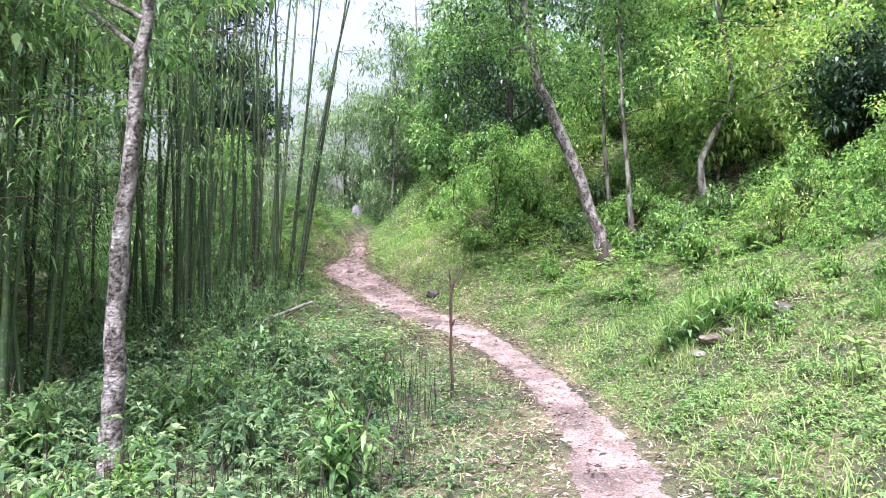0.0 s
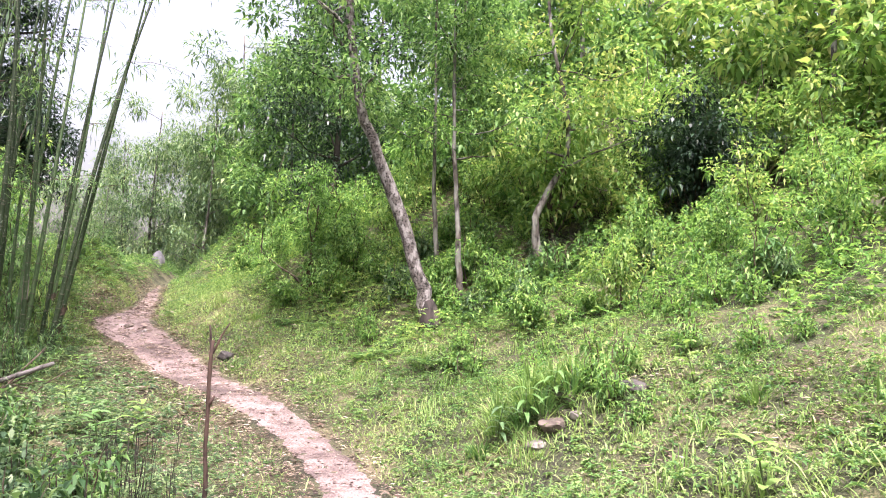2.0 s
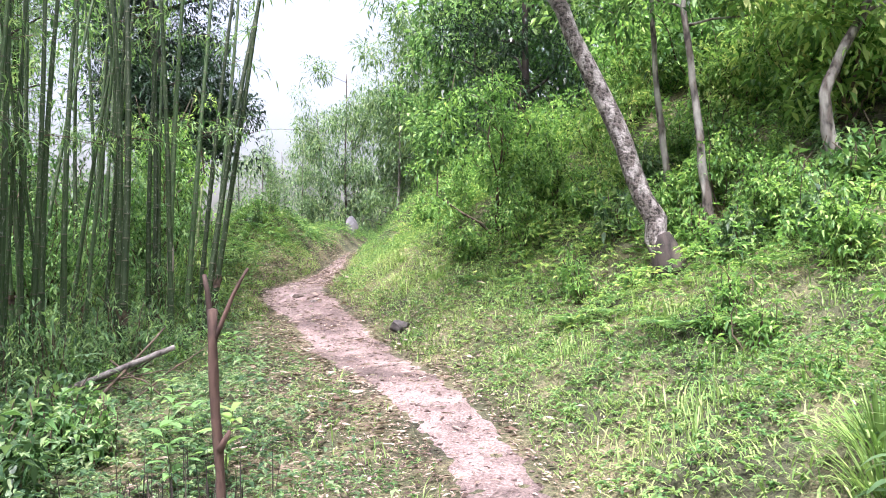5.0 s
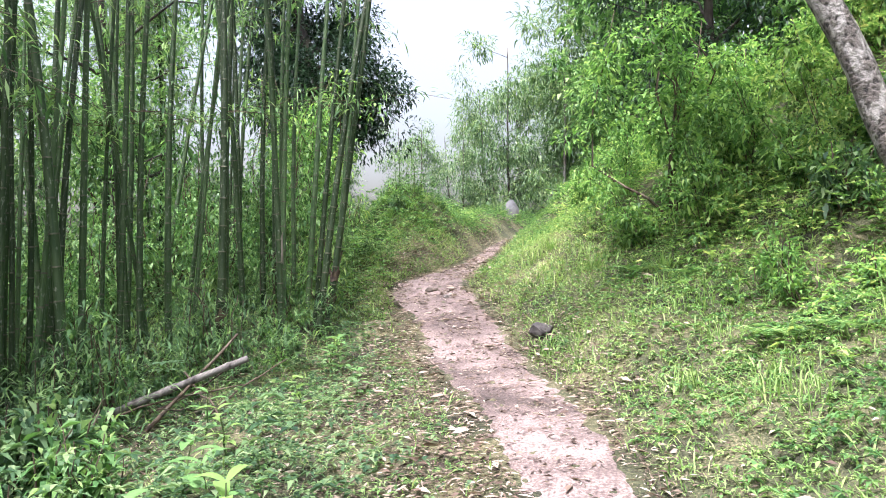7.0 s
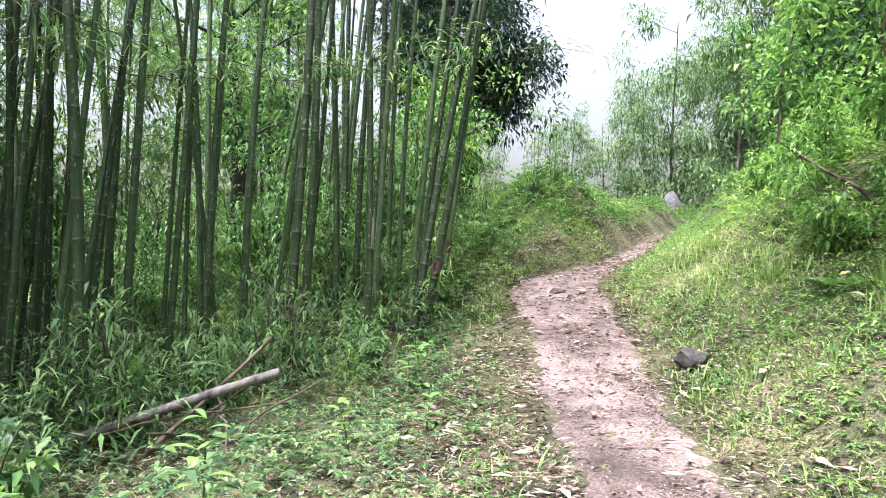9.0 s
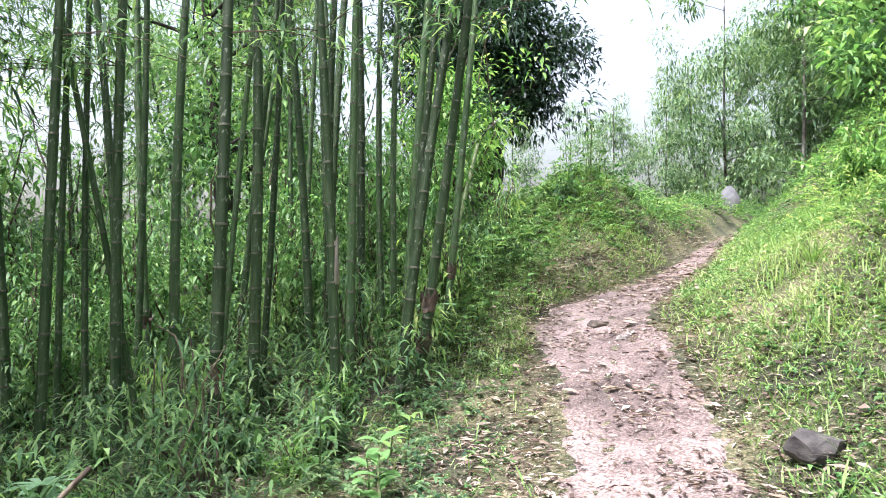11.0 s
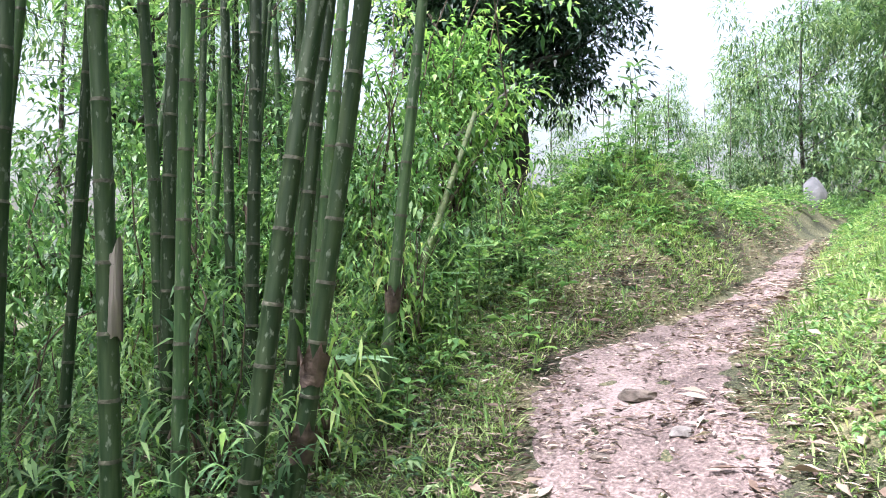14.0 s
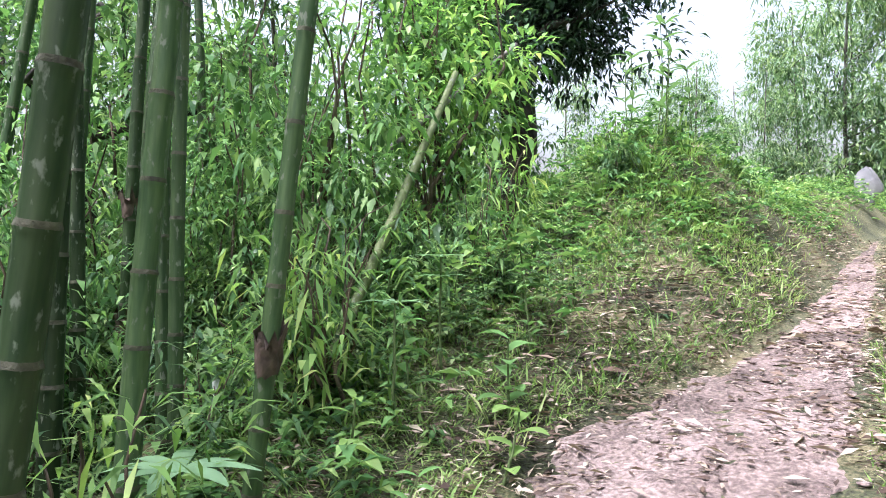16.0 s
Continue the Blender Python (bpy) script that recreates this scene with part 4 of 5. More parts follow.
for x, y, k, a, s in ((0.5, 36, 1, 60, 0.9), (-3.2, 42, 0, 130, 0.95), (2.5, 44, 1, 220, 1.2), (-8.5, 48, 0, 20, 0.8), (-9.0, 37, 1, 44, 0.45), (-11.0, 40, 0, 111, 0.5), (-7.6, 39, 0, 222, 0.42), (-13.0, 37, 1, 333, 0.5), (-10.2, 45, 0, 12, 0.55), (-7.4, 43, 1, 200, 0.75), (-5.6, 39.5, 0, 160, 0.75), (-6.6, 47, 1, 260, 0.9), (-3.0, 37.0, 1, 15, 0.8), (-0.8, 34.5, 0, 350, 0.7),  (-1, 52, 1, 300, 1.2), (-6, 56, 0, 190, 1.0), (-22, 34, 1, 95, 0.8), (-19, 27, 0, 45, 0.9), (-18, 17, 0, 85, 0.9), (-17, 8, 0, 275, 0.9), (-16, 22, 1, 66, 0.8), (-13, 26, 0, 99, 0.7)):
    place_copy((far_a, far_b)[k], x, y, a, s, 0.1)

grove_tree = tree("grove_tree", -10.5, 14.4, [(0, 0, 0), (0.2, 0, 3), (-0.1, 0.1, 9.5)], 0.09, 18, 126, 90, 0.17, DARK_BARK, TREE_LEAF, "tall thin leafy tree behind the bamboo grove", "tree", 0.42, 2.3, (0.4, 0.8), 16, "trees behind the grove", 7, 0.3)
for x, y, a, s in ((-12.6, 16.2, 70, 1.0), (-9.4, 12.6, 150, 0.95), (-14.6, 18.0, 220, 1.1), (-12.2, 12.4, 300, 1.1), (-11.0, 10.0, 20, 0.95), (-8.9, 10.4, 190, 0.85), (-15.5, 14.2, 110, 1.2), (-13.6, 9.0, 260, 1.1), (-10.4, 7.6, 330, 1.0)):
    place_copy(grove_tree, x, y, a, s, 0.1)

# green thicket that closes the grove behind and to its side
thick_a = place(shrub("bamboo_thicket", 61, 4.0, 1.6, 9, 54, 50, 0.17, BUSH, "tall leafy thicket behind the bamboo culms", "bush", 0.32, "thicket behind the grove"), -6.9, 23.4)
thick_b = place(shrub("bamboo_thicket", 62, 3.0, 1.5, 8, 48, 62, 0.145, TREE_LEAF, "dense green thicket behind the bamboo culms", "bush", 0.3, "thicket behind the grove"), -6.4, 21.6)
wild = np.random.default_rng(63)
for x, y, k, sc in ((-7.6, 24.6, 0, 1.1), (-14.5, 14.0, 0, 1.6), (-13.0, 17.3, 1, 1.8), (-15.5, 19.3, 1, 1.9), (-17.0, 18.0, 0, 2.0), (-16.0, 12.0, 1, 1.8), (-11.6, 15.0, 1, 1.3), (-11.6, 13.8, 1, 1.6), (-17.5, 15.0, 0, 1.9), (-10.4, 11.8, 0, 1.2), (-7.4, 20.6, 1, 0.6), 
                    (-9.5, 9.6, 1, 1.2), (-8.6, 7.4, 0, 1.1), (-12.8, 11.0, 0, 1.4), (-12.0, 8.0, 1, 1.5), 
                    (-10.5, 5.6, 0, 1.3), (-15.5, 10.0, 0, 1.7), (-9.8, 28.8, 1, 1.0), (-15.0, 26.0, 0, 1.6), (-13.0, 4.0, 0, 1.6)):
    place_copy((thick_a, thick_b)[k], x, y, wild.uniform(0, 360), sc)

# leafy saplings between the culms
for x, y, sc in ((-6.6, 19.0, 0.75), (-7.4, 17.9, 0.8), (-7.9, 19.6, 0.95), (-6.2, 20.6, 0.7), (-8.6, 21.3, 1.0), (-7.3, 21.9, 0.85), (-9.4, 18.6, 1.0), (-8.2, 16.4, 0.8), (-9.6, 22.8, 1.05), (-6.9, 16.6, 0.55)):
    place_copy(thick_b, x, y, wild.uniform(0, 360), sc)


# ---- single things along the way ----
def strip_leaf(base, way, length, width, droop=0.5, rise=0.0, segs=6, fold=0.25):
    """One broad leaf with a midrib fold that arches over."""
    base, way = np.asarray(base, float), unit(np.asarray(way, float))
    side = unit(np.cross(way, (0, 0, 1.0)))
    t = np.linspace(0, 1, segs + 1)
    w = width / 2 * np.sin(np.pi * np.clip(t * 0.93 + 0.05, 0, 1)) ** 0.8
    mid = base + way * (length * t)[:, None] + np.array((0, 0, 1.0)) * (rise * length * t - droop * length * t ** 2)[:, None]
    lift = np.array((0, 0, 1.0)) * (w * fold)[:, None]
    v = np.stack([mid - side * w[:, None] + lift, mid, mid + side * w[:, None] + lift], 1).reshape(-1, 3)
    i = np.arange(segs)[:, None] * 3
    return v, np.concatenate([i + (0, 1, 4, 3), i + (1, 2, 5, 4)])


def lump(seed, size, rough=0.18, detail=2):
    """A broken stone."""
    bm = bmesh.new()
    bmesh.ops.create_icosphere(bm, subdivisions=detail + 1, radius=0.5)
    off = Vector((seed * 3.1, seed * 1.7, 0))
    g = np.random.default_rng(seed)
    facets = [Vector(d).normalized() for d in g.normal(0, 1, (11, 3))]
    for vert in bm.verts:
        n = noise.noise(vert.co * 2.2 + off) + 0.5 * noise.noise(vert.co * 5 + off)
        co = vert.co * (1 + rough * n)
        for way in facets:
            over = co.dot(way) - 0.36
            if over > 0:
                co = co - way * over
        vert.co = Vector((co.x * size[0], co.y * size[1], co.z * size[2])) * 1.35
    return bm


def stone(name, x, y, size, seed, mat, label, turn=0, sink=0.3, category="stone"):
    bm = lump(seed, size)
    me = bpy.data.meshes.new(name)
    bm.to_mesh(me)
    bm.free()
    me.materials.append(mat)
    ob = tagged(new(name, me), label, category)
    ob.matrix_basis = pose(x, y, float(ground_z(x, y)) + size[2] * (0.5 - sink), 0, 0, turn)
    return ob


stone("dark_stone", -0.3, 17.2, (0.3, 0.2, 0.17), 1, DARK_STONE, "small dark flat-topped stone on the grassy bank", 25, 0.05)
stone("pale_rock", 3.02, 8.66, (0.2, 0.16, 0.1), 2, ROCK, "pale broken rock below the grassy mound", 10, 0.5)
stone("brown_rock", 3.22, 8.76, (0.34, 0.2, 0.13), 3, ROCK_BROWN, "brown rock half buried under the grassy mound", 40, 0.42)
stone("pale_rock", 3.42, 8.7, (0.16, 0.09, 0.09), 4, ROCK, "pale broken rock below the grassy mound", 60, 0.55)
stone("standing_stone", -4.2, 33.3, (0.42, 0.32, 0.68), 5, FAR_ROCK, "pale grey boulder beside the path beyond the bend", 15, 0.2)
stone("path_stone", -2.62, 19.75, (0.2, 0.14, 0.07), 6, ROCK_BROWN, "worn stone set in the dirt of the path", 35, 0.25)
stone("path_stone", -2.2, 19.35, (0.13, 0.1, 0.05), 7, ROCK, "pale stone set in the dirt of the path", 80, 0.2)
stone("path_stone", -2.5, 19.0, (0.1, 0.07, 0.04), 8, ROCK_BROWN, "worn stone set in the dirt of the path", 10, 0.25)
stone("bank_stone", 4.0, 8.7, (0.24, 0.18, 0.12), 9, DARK_STONE, "stone showing through the grass of the bank", 10, 0.3)

# clods on the trodden dirt
clod_rng = np.random.default_rng(77)
pieces = []
base = lump(11, (1, 1, 0.6), 0.3, 0)
cv = np.array([v.co[:] for v in base.verts])
base.verts.ensure_lookup_table()
cf = np.array([[v.index for v in fc.verts] for fc in base.faces])
base.free()
for k in range(900):
    y = clod_rng.uniform(3, 27)
    cx, cz, hw, c = (float(a) for a in trail(np.array(y)))
    x = cx + clod_rng.choice((-1, 1)) * hw / c * clod_rng.uniform(0.2, 1.25)
    size = clod_rng.gamma(2, 0.007)
    a = clod_rng.uniform(0, 6.28)
    rot = np.array([[np.cos(a), -np.sin(a), 0], [np.sin(a), np.cos(a), 0], [0, 0, 1]])
    pieces.append((cv @ rot.T * size * (1.4, 1, 0.8) + (x, y, float(ground_z(x, y)) + 0.008 + 0.2 * size), cf))
v, f = joined(pieces)
tagged(new("dirt_clods", mesh_from("dirt_clods", v, f, [DIRT], True)), "small clods and pebbles of reddish dirt", "clods", kind="stuff")


def pole(name, a, b, r0, r1, mat, label, category, n=16, sway=0.02, seed=1, sides=8, nodes=False):
    g = np.random.default_rng(seed)
    a, b = np.asarray(a, float), np.asarray(b, float)
    root = tagged(new(name), label, category)
    root.location = a
    pts = bend((0, 0, 0), b - a, n, sway, g)
    rad = np.linspace(r0, r1, n)
    if nodes:
        rad = rad * np.where(np.arange(n) % 3 == 1, 1.14, 1.0)
    else:
        rad = rad * g.uniform(0.88, 1.12, n)
    part("pole", solid("pole", [tube_arrays(pts, rad, sides)], mat), root)
    return root, pts


# forked stick planted beside the path
gz = float(ground_z(0.13, 8.75))
root, pts = pole("forked_stick", (0.13, 8.78, gz - 0.1), (0.12, 8.62, 0.96), 0.021, 0.017, STICK_BARK, "thin forked brown stick standing upright beside the path", "stick", 14, 0.05, 5)
part("twig", solid("twig", [tube_arrays(bend(pts[-2], pts[-1] + (-0.03, 0, 0.13), 5, 0.1), np.linspace(0.015, 0.009, 5), 6)], STICK_BARK), root)
part("twig", solid("twig", [tube_arrays(bend(pts[-2], pts[-1] + (0.13, 0.02, 0.15), 6, 0.12), np.linspace(0.012, 0.006, 6), 6)], STICK_BARK), root)
part("knot", solid("knot", [tube_arrays([pts[9] + (0.01, -0.01, -0.02), pts[9] + (0.05, -0.01, 0.05)], [0.018, 0.008], 6)], STICK_BARK), root)

# fallen grey bamboo pole at the grove's edge, with cut branches over it
pole("fallen_pole", (-4.25, 13.33, -0.34), (-2.6, 14.28, 0.33), 0.037, 0.032, OLD_CULM, "weathered grey bamboo pole lying in the undergrowth", "fallen pole", 22, 0.01, 3, 9, True)
for k, (a, b, r) in enumerate((((-3.3, 13.7, 0.1), (-2.75, 14.35, 0.75), 0.022), ((-3.5, 14.5, 0.5), (-2.5, 13.7, 0.12), 0.014), ((-3.2, 14.4, 0.15), (-2.9, 13.4, 0.35), 0.012), ((-3.9, 14.1, 0.1), (-2.7, 14.2, 0.5), 0.014), ((-3.0, 13.9, 0.1), (-2.3, 14.5, 0.55), 0.012), ((-3.6, 13.5, 0.3), (-2.8, 14.6, 0.2), 0.012))):
    a, b = list(a), list(b)
    a[2] += float(ground_z(a[0], a[1])) - 0.08
    b[2] += float(ground_z(b[0], b[1]))
    pole("dry_branch", a, b, r, r * 0.5, TWIG, "dry bare branch thrown down beside the bamboo", "branch", 9, 0.12, 20 + k, 6)
# yellow-green leaning bamboo and grey ones further in
pole("leaning_pole", (-4.86, 20.05, float(ground_z(-4.86, 20.05)) - 0.05), (-5.5, 22.2, 3.35), 0.04, 0.026, PALE_CULM, "yellow-green bamboo pole leaning into the thicket", "bamboo", 25, 0.01, 4, 9, True)
pole("leaning_pole", (-7.5, 20.4, float(ground_z(-7.5, 20.4)) - 0.05), (-6.2, 24.2, 4.2), 0.032, 0.026, OLD_CULM, "weathered grey bamboo pole leaning inside the grove", "bamboo", 25, 0.01, 6, 9, True)
# standing culm whose lower wall has split and weathered
rotten = bamboo(-4.0, 17.25, 0.0, 0.0, 0.048, 1, 1.3)
rotten["label"] = "bamboo culm with a split and weathered pale band"
g = np.random.default_rng(7)
base_z = 1.27 - rotten.location.z
v, f = tube_arrays([(0, 0, base_z), (0, 0, base_z + 0.02), (0, 0, base_z + 0.2), (0, 0, base_z + 0.38), (0, 0, base_z + 0.43)], [0.05, 0.053, 0.0525, 0.052, 0.05], 14, False)
v[-14:, 2] += g.uniform(-0.07, 0.05, 14)
v[:14, 2] += g.uniform(-0.05, 0.03, 14)
part("split_wall", mesh_from("split_wall", v, tidy(f), [PALE_SPLIT]), rotten, "pale brown weathered split wall")

# ---- plants that can be told apart ----
def palmate_plant(x, y, height, fingers, length, width, label, seed, tilt=0.0, leaves=1, mat=None):
    """A thin stalk that carries whorls of long finger leaves."""
    g = np.random.default_rng(seed)
    root = thing("palmate_plant", x, y, label, "plant", "", 0, 0.02)
    stalk = bend((0, 0, 0), (tilt * 0.5, tilt, height), 7, 0.06, g)
    part("stalk", solid("stalk", [tube_arrays(stalk, np.linspace(0.009, 0.005, 7), 6)], STEM), root)
    for q in range(leaves):
        hub = stalk[-1] if q == 0 else stalk[-1 - q]
        for k in range(fingers):
            a = 2 * np.pi * k / fingers + g.normal(0, 0.12) + q
            ln = length * g.uniform(0.75, 1.1) * (1 if q == 0 else 0.8)
            part("leaf", mesh_from("leaf", *strip_leaf(hub, (np.cos(a), np.sin(a), 0.05), ln, width * g.uniform(0.85, 1.1), 0.25, 0.22), [mat or PALM_LEAF], True), root)
    return root


def broad_plant(x, y, height, leaves, length, width, label, seed, mat=None, droop=0.45, name="broad_leaved_plant"):
    g = np.random.default_rng(seed)
    root = thing(name, x, y, label, "plant", "", g.uniform(0, 6), 0.02)
    stalk = bend((0, 0, 0), (g.normal(0, 0.06), g.normal(0, 0.06), height), 8, 0.08, g)
    part("stalk", solid("stalk", [tube_arrays(stalk, np.linspace(0.009, 0.004, 8), 6)], STEM), root)
    for k in range(leaves):
        i = 2 + int(5.99 * k / max(leaves - 1, 1))
        i = min(i, 7)
        a = k * 2.4 + g.normal(0, 0.3)
        part("leaf", mesh_from("leaf", *strip_leaf(stalk[i], (np.cos(a), np.sin(a), 0.1), length * g.uniform(0.7, 1.15), width * g.uniform(0.8, 1.15), droop, 0.45), [mat or BROAD_LEAF], True), root)
    return root


palmate_plant(-4.0, 18.76, 0.54, 8, 0.27, 0.075, "pale green plant with a whorl of long leaves", 2)
palmate_plant(-4.1, 19.95, 0.62, 7, 0.2, 0.035, "slender plant with a whorl of narrow leaves", 3)
palmate_plant(-4.35, 20.6, 0.7, 8, 0.2, 0.035, "slender plant with a whorl of narrow leaves", 4, leaves=2)
palmate_plant(-3.95, 14.75, 0.45, 8, 0.24, 0.05, "plant with drooping whorls of narrow leaves", 5, leaves=2)
broad_plant(-2.42, 15.92, 0.45, 9, 0.2, 0.09, "pale green broad-leaved weed beside the path", 6)
broad_plant(-2.62, 16.05, 0.32, 8, 0.17, 0.08, "pale green broad-leaved weed beside the path", 7)
broad_plant(-0.95, 11.45, 0.62, 12, 0.26, 0.08, "tall bright plant with long drooping leaves", 8, YELLOW)
broad_plant(-1.25, 11.3, 0.5, 10, 0.24, 0.08, "tall bright plant with long drooping leaves", 9, BROAD_LEAF)
broad_plant(-1.35, 12.0, 0.5, 8, 0.26, 0.09, "broad-leaved plant beside the grove", 10)
broad_plant(-1.75, 12.2, 0.42, 8, 0.24, 0.08, "broad-leaved plant beside the grove", 11)
broad_plant(-3.72, 20.35, 0.42, 7, 0.17, 0.1, "young plant with pale rounded leaves", 12)
broad_plant(-3.45, 19.9, 0.3, 6, 0.14, 0.08, "young plant with pale rounded leaves", 13, YELLOW)
broad_plant(4.45, 8.35, 0.4, 6, 0.2, 0.07, "single yellow-green sapling on the grassy bank", 14, YELLOW)
broad_plant(3.55, 6.15, 0.35, 9, 0.2, 0.08, "low yellow-green plant in the grass", 15, YELLOW)
broad_plant(3.0, 8.95, 0.4, 16, 0.22, 0.05, "drooping long-leaved plant under the grassy mound", 16, HERB, 0.8)
broad_plant(3.3, 8.9, 0.35, 14, 0.22, 0.05, "drooping long-leaved plant under the grassy mound", 17, HERB, 0.8)
broad_plant(2.75, 9.0, 0.35, 14, 0.2, 0.05, "drooping long-leaved plant under the grassy mound", 18, SHADE_HERB, 0.8)
broad_plant(-4.3, 21.4, 0.6, 12, 0.18, 0.05, "leafy weed with paired leaves", 19, HERB)
broad_plant(-4.0, 21.0, 0.5, 10, 0.16, 0.05, "leafy weed with paired leaves", 20, HERB)
for k, (x, y, hgt) in enumerate(((-4.65, 24.6, 1.1), (-4.85, 24.9, 1.3), (-5.1, 24.7, 1.0), (-4.95, 25.4, 1.35), (-5.35, 25.2, 1.1), (-4.6, 25.3, 0.9), (-6.1, 23.6, 1.0), (-5.7, 23.0, 0.9), (-6.6, 24.2, 1.1))):
    broad_plant(x, y, hgt, 15, 0.22, 0.06, "tall dark-stemmed weed standing on the mound", 30 + k, SHADE_HERB, 0.35, "tall_weed")


def fern(x, y, fronds, length, seed, label):
    g = np.random.default_rng(seed)
    root = thing("fern", x, y, label, "fern", "ferns on the bank", g.uniform(0, 6))
    for k in range(fronds):
        a = 2 * np.pi * k / fronds + g.normal(0, 0.2)
        t = np.linspace(0.15, 1, 14)
        way = np.array((np.cos(a), np.sin(a), 0))
        mid = way * (length * t)[:, None] + np.array((0, 0, 1.0)) * (0.8 * length * t - 0.65 * length * t ** 2)[:, None]
        side = np.array((-np.sin(a), np.cos(a), 0))
        pos = np.repeat(mid, 2, 0)
        sgn = np.tile((1.0, -1.0), 14)[:, None]
        ln = np.repeat(length * 0.26 * np.sin(np.pi * (t * 0.85 + 0.12)), 2)
        tagged(part("frond", mesh_from("frond", *leaf_arrays(pos, side * sgn + way * 0.35, ln, ln * 0.28, 0.1), [HERB]), root), kind="stuff")
    return root


for k, (x, y) in enumerate(((2.5, 14.2), (2.1, 14.6), (2.9, 13.0), (1.5, 16.6), (0.9, 17.6), (3.4, 12.4))):
    fern(x, y, 9, 0.42 + 0.05 * (k % 3), 50 + k, "green fern growing on the grassy bank")

# undergrowth shrubs beside the start of the path and at the grove's edge
weed_a = place(shrub("undergrowth_shrub", 71, 0.75, 0.38, 6, 30, 16, 0.12, SHADE_HERB, "knee-high leafy shrub in the undergrowth", "shrub", 0.38, "undergrowth shrubs"), -1.6, 6.4)
weed_b = place(shrub("undergrowth_shrub", 72, 0.95, 0.45, 7, 35, 16, 0.13, HERB, "bright leafy shrub in the undergrowth", "shrub", 0.36, "undergrowth shrubs"), -2.2, 7.9)
weed_c = place(shrub("undergrowth_shrub", 73, 0.55, 0.35, 6, 24, 16, 0.08, BUSH, "small bright shrub in the undergrowth", "shrub", 0.4, "undergrowth shrubs"), -1.2, 9.4)
low_rng = np.random.default_rng(74)
n = 0
while n < 60:
    x, y = low_rng.uniform(-6, -0.4), low_rng.uniform(2.6, 12.5)
    s = float(side_of(np.array(x), np.array(y)))
    if s > -1.5 or s > -2.2 and y > 9:
        continue
    place_copy((weed_a, weed_b, weed_a, weed_c)[n % 4], x, y, low_rng.uniform(0, 360), low_rng.uniform(0.6, 1.15))
    n += 1
n = 0
while n < 55:
    x, y = low_rng.uniform(-8, -3), low_rng.uniform(13, 27)
    s = float(side_of(np.array(x), np.array(y)))
    if s > (-1.0 if y > 18 else -1.7) or (y > 20.5 and s > -1.3):
        continue
    place_copy((weed_a, weed_c, weed_c)[n % 3], x, y, low_rng.uniform(0, 360), low_rng.uniform(0.5, 1.0))
    n += 1
n = 0
while n < 60:
    x, y = low_rng.uniform(0, 8), low_rng.uniform(8, 27)
    s = float(side_of(np.array(x), np.array(y)))
    if s < 1.7 or s > 4.5:
        continue
    place_copy(weed_c, x, y, low_rng.uniform(0, 360), low_rng.uniform(0.5, 1.0))
    n += 1

# tussocks of long drooping grass above the buried rocks and on the mound
def tussock(seed, blades, length, width, spread_r, mat, label):
    g = np.random.default_rng(seed)
    root = tagged(new("grass_tussock"), label, "grass", "grass tussocks")
    a, lie = g.uniform(0, 2 * np.pi, blades), g.uniform(0.15, 0.9, blades)
    pieces = []
    for k in range(blades):
        ln = length * g.uniform(0.6, 1.15)
        pieces.append(strip_leaf((np.cos(a[k]) * spread_r * lie[k], np.sin(a[k]) * spread_r * lie[k], -0.02), (np.cos(a[k]) * lie[k], np.sin(a[k]) * lie[k], 1.0), ln, width, 0.55 * lie[k], 0, 4, 0.4))
    tagged(part("foliage", mesh_from("foliage", *joined(pieces), [mat]), root), kind="stuff")
    return root


tuft_a = place(tussock(81, 120, 0.36, 0.012, 0.16, GRASS, "tussock of long bright drooping grass"), 3.1, 9.15)
tuft_b = place(tussock(82, 90, 0.28, 0.018, 0.14, HERB, "tussock of broad dark green grass"), 3.0, 9.0)
tuft_rng = np.random.default_rng(83)
for x, y, k, sc in ((3.4, 9.2, 0, 1.0), (3.65, 9.3, 0, 1.0), (2.8, 9.2, 0, 0.9), (3.25, 9.45, 0, 1.1), (3.5, 9.0, 1, 1.0), (2.6, 9.05, 1, 0.9), (3.75, 9.0, 1, 1.0), (3.2, 8.98, 1, 1.1), (2.9, 9.4, 0, 1.0), (3.95, 9.3, 0, 0.9),
                    (-4.7, 24.3, 0, 1.1), (-5.1, 24.4, 0, 1.2), (-5.5, 24.7, 0, 1.2), (-4.5, 24.8, 0, 1.0), (-5.3, 25.6, 0, 1.3), (-4.8, 25.8, 0, 1.1), (-5.9, 24.4, 0, 1.1), (-4.4, 25.6, 0, 1.0), (-5.0, 23.8, 0, 1.0), (-4.3, 24.2, 0, 0.8),
                    (-0.6, 19.9, 0, 0.7), (0.2, 18.6, 0, 0.8), (-0.2, 21.4, 0, 0.8), (-0.9, 22.5, 0, 0.8), (1.2, 17.4, 0, 0.9), (0.6, 20.2, 0, 0.9), (4.4, 7.4, 0, 0.7), (4.6, 9.8, 0, 0.7), (-1.4, 24.2, 0, 0.7), (-1.9, 26.0, 0, 0.8)):
    place_copy((tuft_a, tuft_b)[k], x, y, tuft_rng.uniform(0, 360), sc)

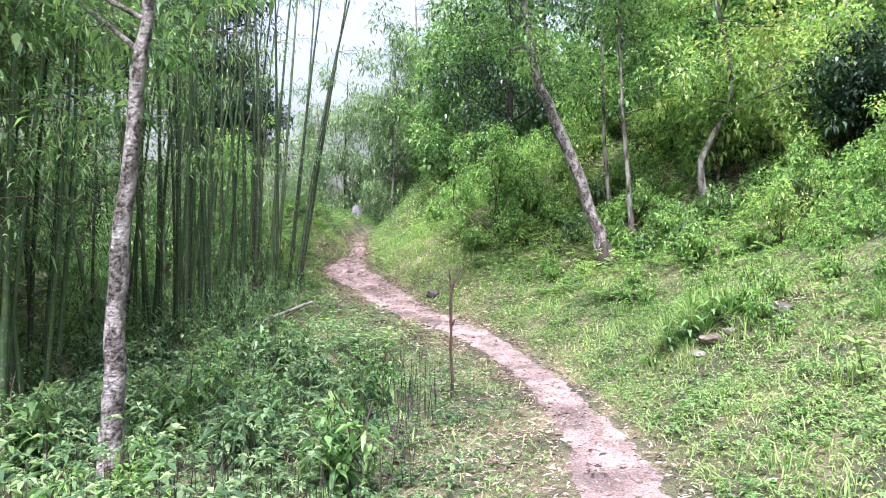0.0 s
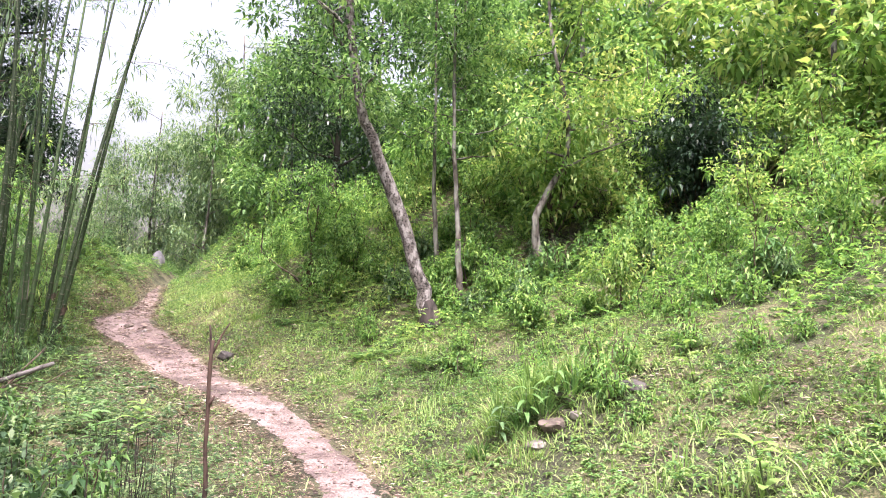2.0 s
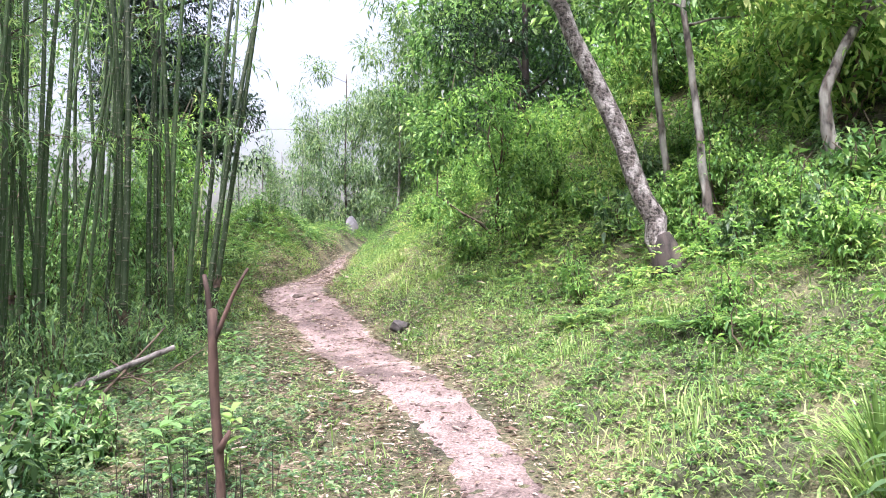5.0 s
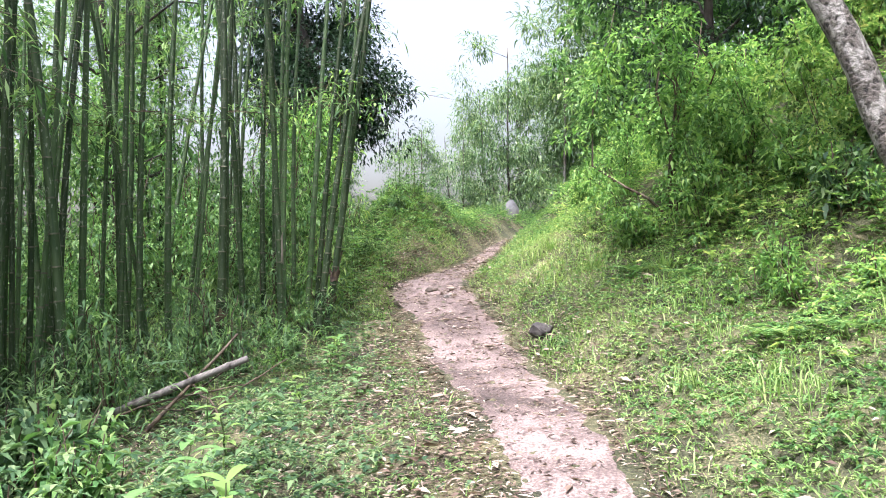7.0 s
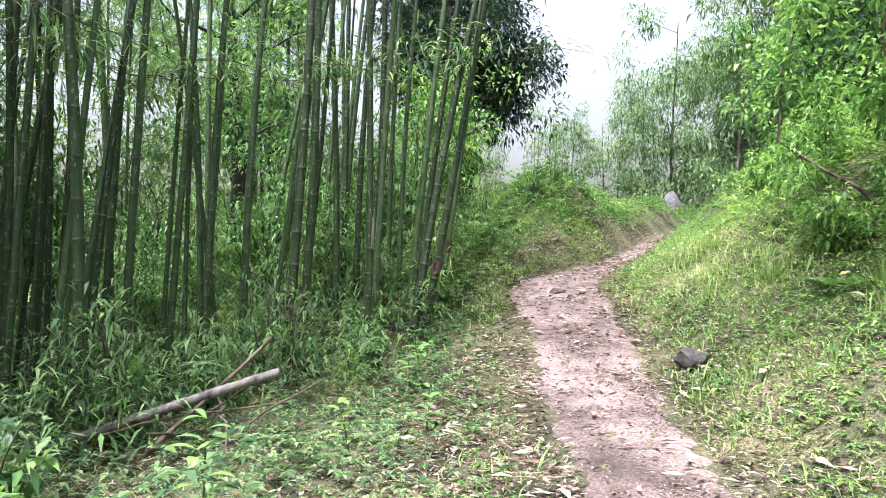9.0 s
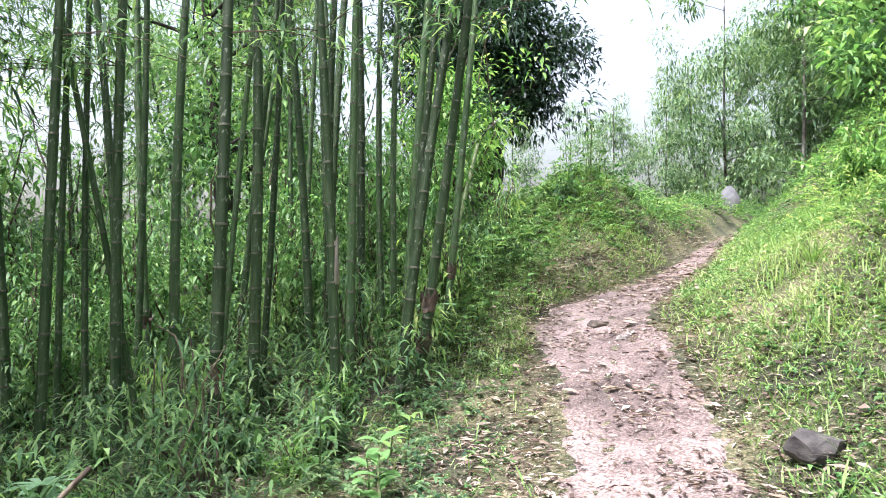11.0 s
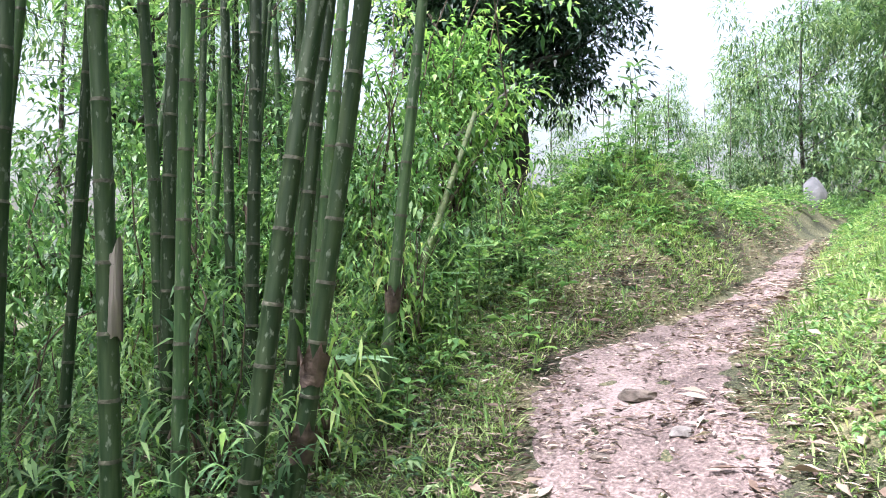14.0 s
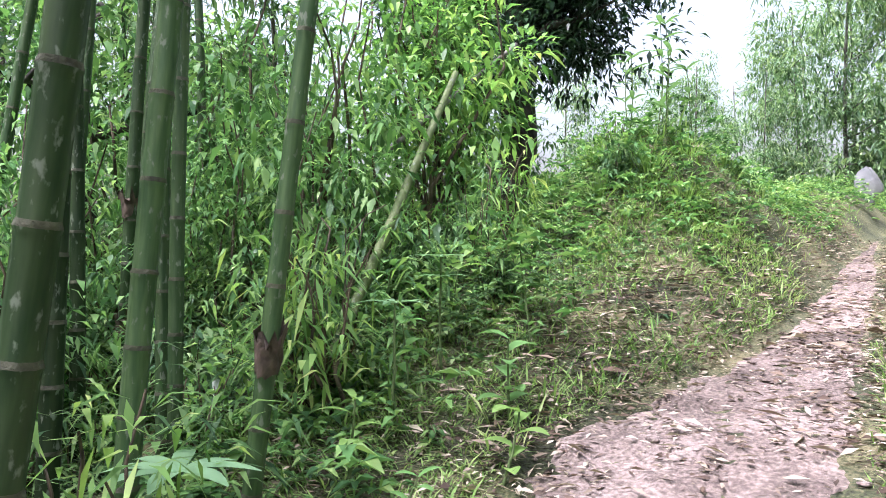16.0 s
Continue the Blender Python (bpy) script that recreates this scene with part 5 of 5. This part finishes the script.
# low bamboo shoots with leafy sprays between the culms
shoot = place(shrub("bamboo_shoot", 85, 1.3, 0.5, 5, 25, 11, 0.19, BAMBOO_LEAF, "thin leafy bamboo shoot at the grove's edge", "bamboo", 0.15, "bamboo shoots"), -4.6, 18.2)
shoot_b = place(shrub("bamboo_shoot", 86, 0.9, 0.45, 5, 25, 11, 0.17, YELLOW, "thin bright-leaved bamboo shoot at the grove's edge", "bamboo", 0.15, "bamboo shoots"), -4.4, 19.9)
n = 0
while n < 34:
    x, y = tuft_rng.uniform(-8, -3.4), tuft_rng.uniform(13.5, 23)
    s = float(side_of(np.array(x), np.array(y)))
    if s > (-0.9 if y > 18 else -1.5) or (y > 21 and x > -4.8):
        continue
    place_copy((shoot, shoot, shoot_b)[n % 3], x, y, tuft_rng.uniform(0, 360), tuft_rng.uniform(0.7, 1.2))
    n += 1
for k, (x, y, hgt, ln) in enumerate(((-3.3, 17.2, 0.3, 0.14), (-3.05, 17.0, 0.25, 0.13), (-3.7, 18.9, 0.35, 0.16), (-3.95, 19.5, 0.4, 0.16), (-4.2, 20.15, 0.45, 0.17), (-4.5, 20.9, 0.5, 0.18), (-3.55, 19.35, 0.25, 0.13), (-4.7, 21.5, 0.55, 0.2), (-4.95, 20.7, 0.5, 0.18),
                                      (-2.9, 16.6, 0.3, 0.15), (-3.2, 16.2, 0.4, 0.18), (-2.2, 14.6, 0.35, 0.16), (-2.6, 13.6, 0.45, 0.2), (-2.1, 13.2, 0.4, 0.18), (-1.9, 15.2, 0.3, 0.14), (-4.1, 21.7, 0.4, 0.15), (-5.2, 22.2, 0.6, 0.2))):
    broad_plant(x, y, hgt, 8, ln, ln * (0.3 + 0.1 * (k % 3)), ("pale green leafy weed at the grove's edge", "bright yellow-green leafy weed at the grove's edge")[k % 2], 120 + k, (BROAD_LEAF, YELLOW)[k % 2])
n = 0
while n < 60:
    x, y = low_rng.uniform(2, 9), low_rng.uniform(9, 19)
    s = float(side_of(np.array(x), np.array(y)))
    if s < 2.8 or s > 7.5:
        continue
    place_copy((weed_b, weed_c, weed_a)[n % 3], x, y, low_rng.uniform(0, 360), low_rng.uniform(0.6, 1.2))
    n += 1
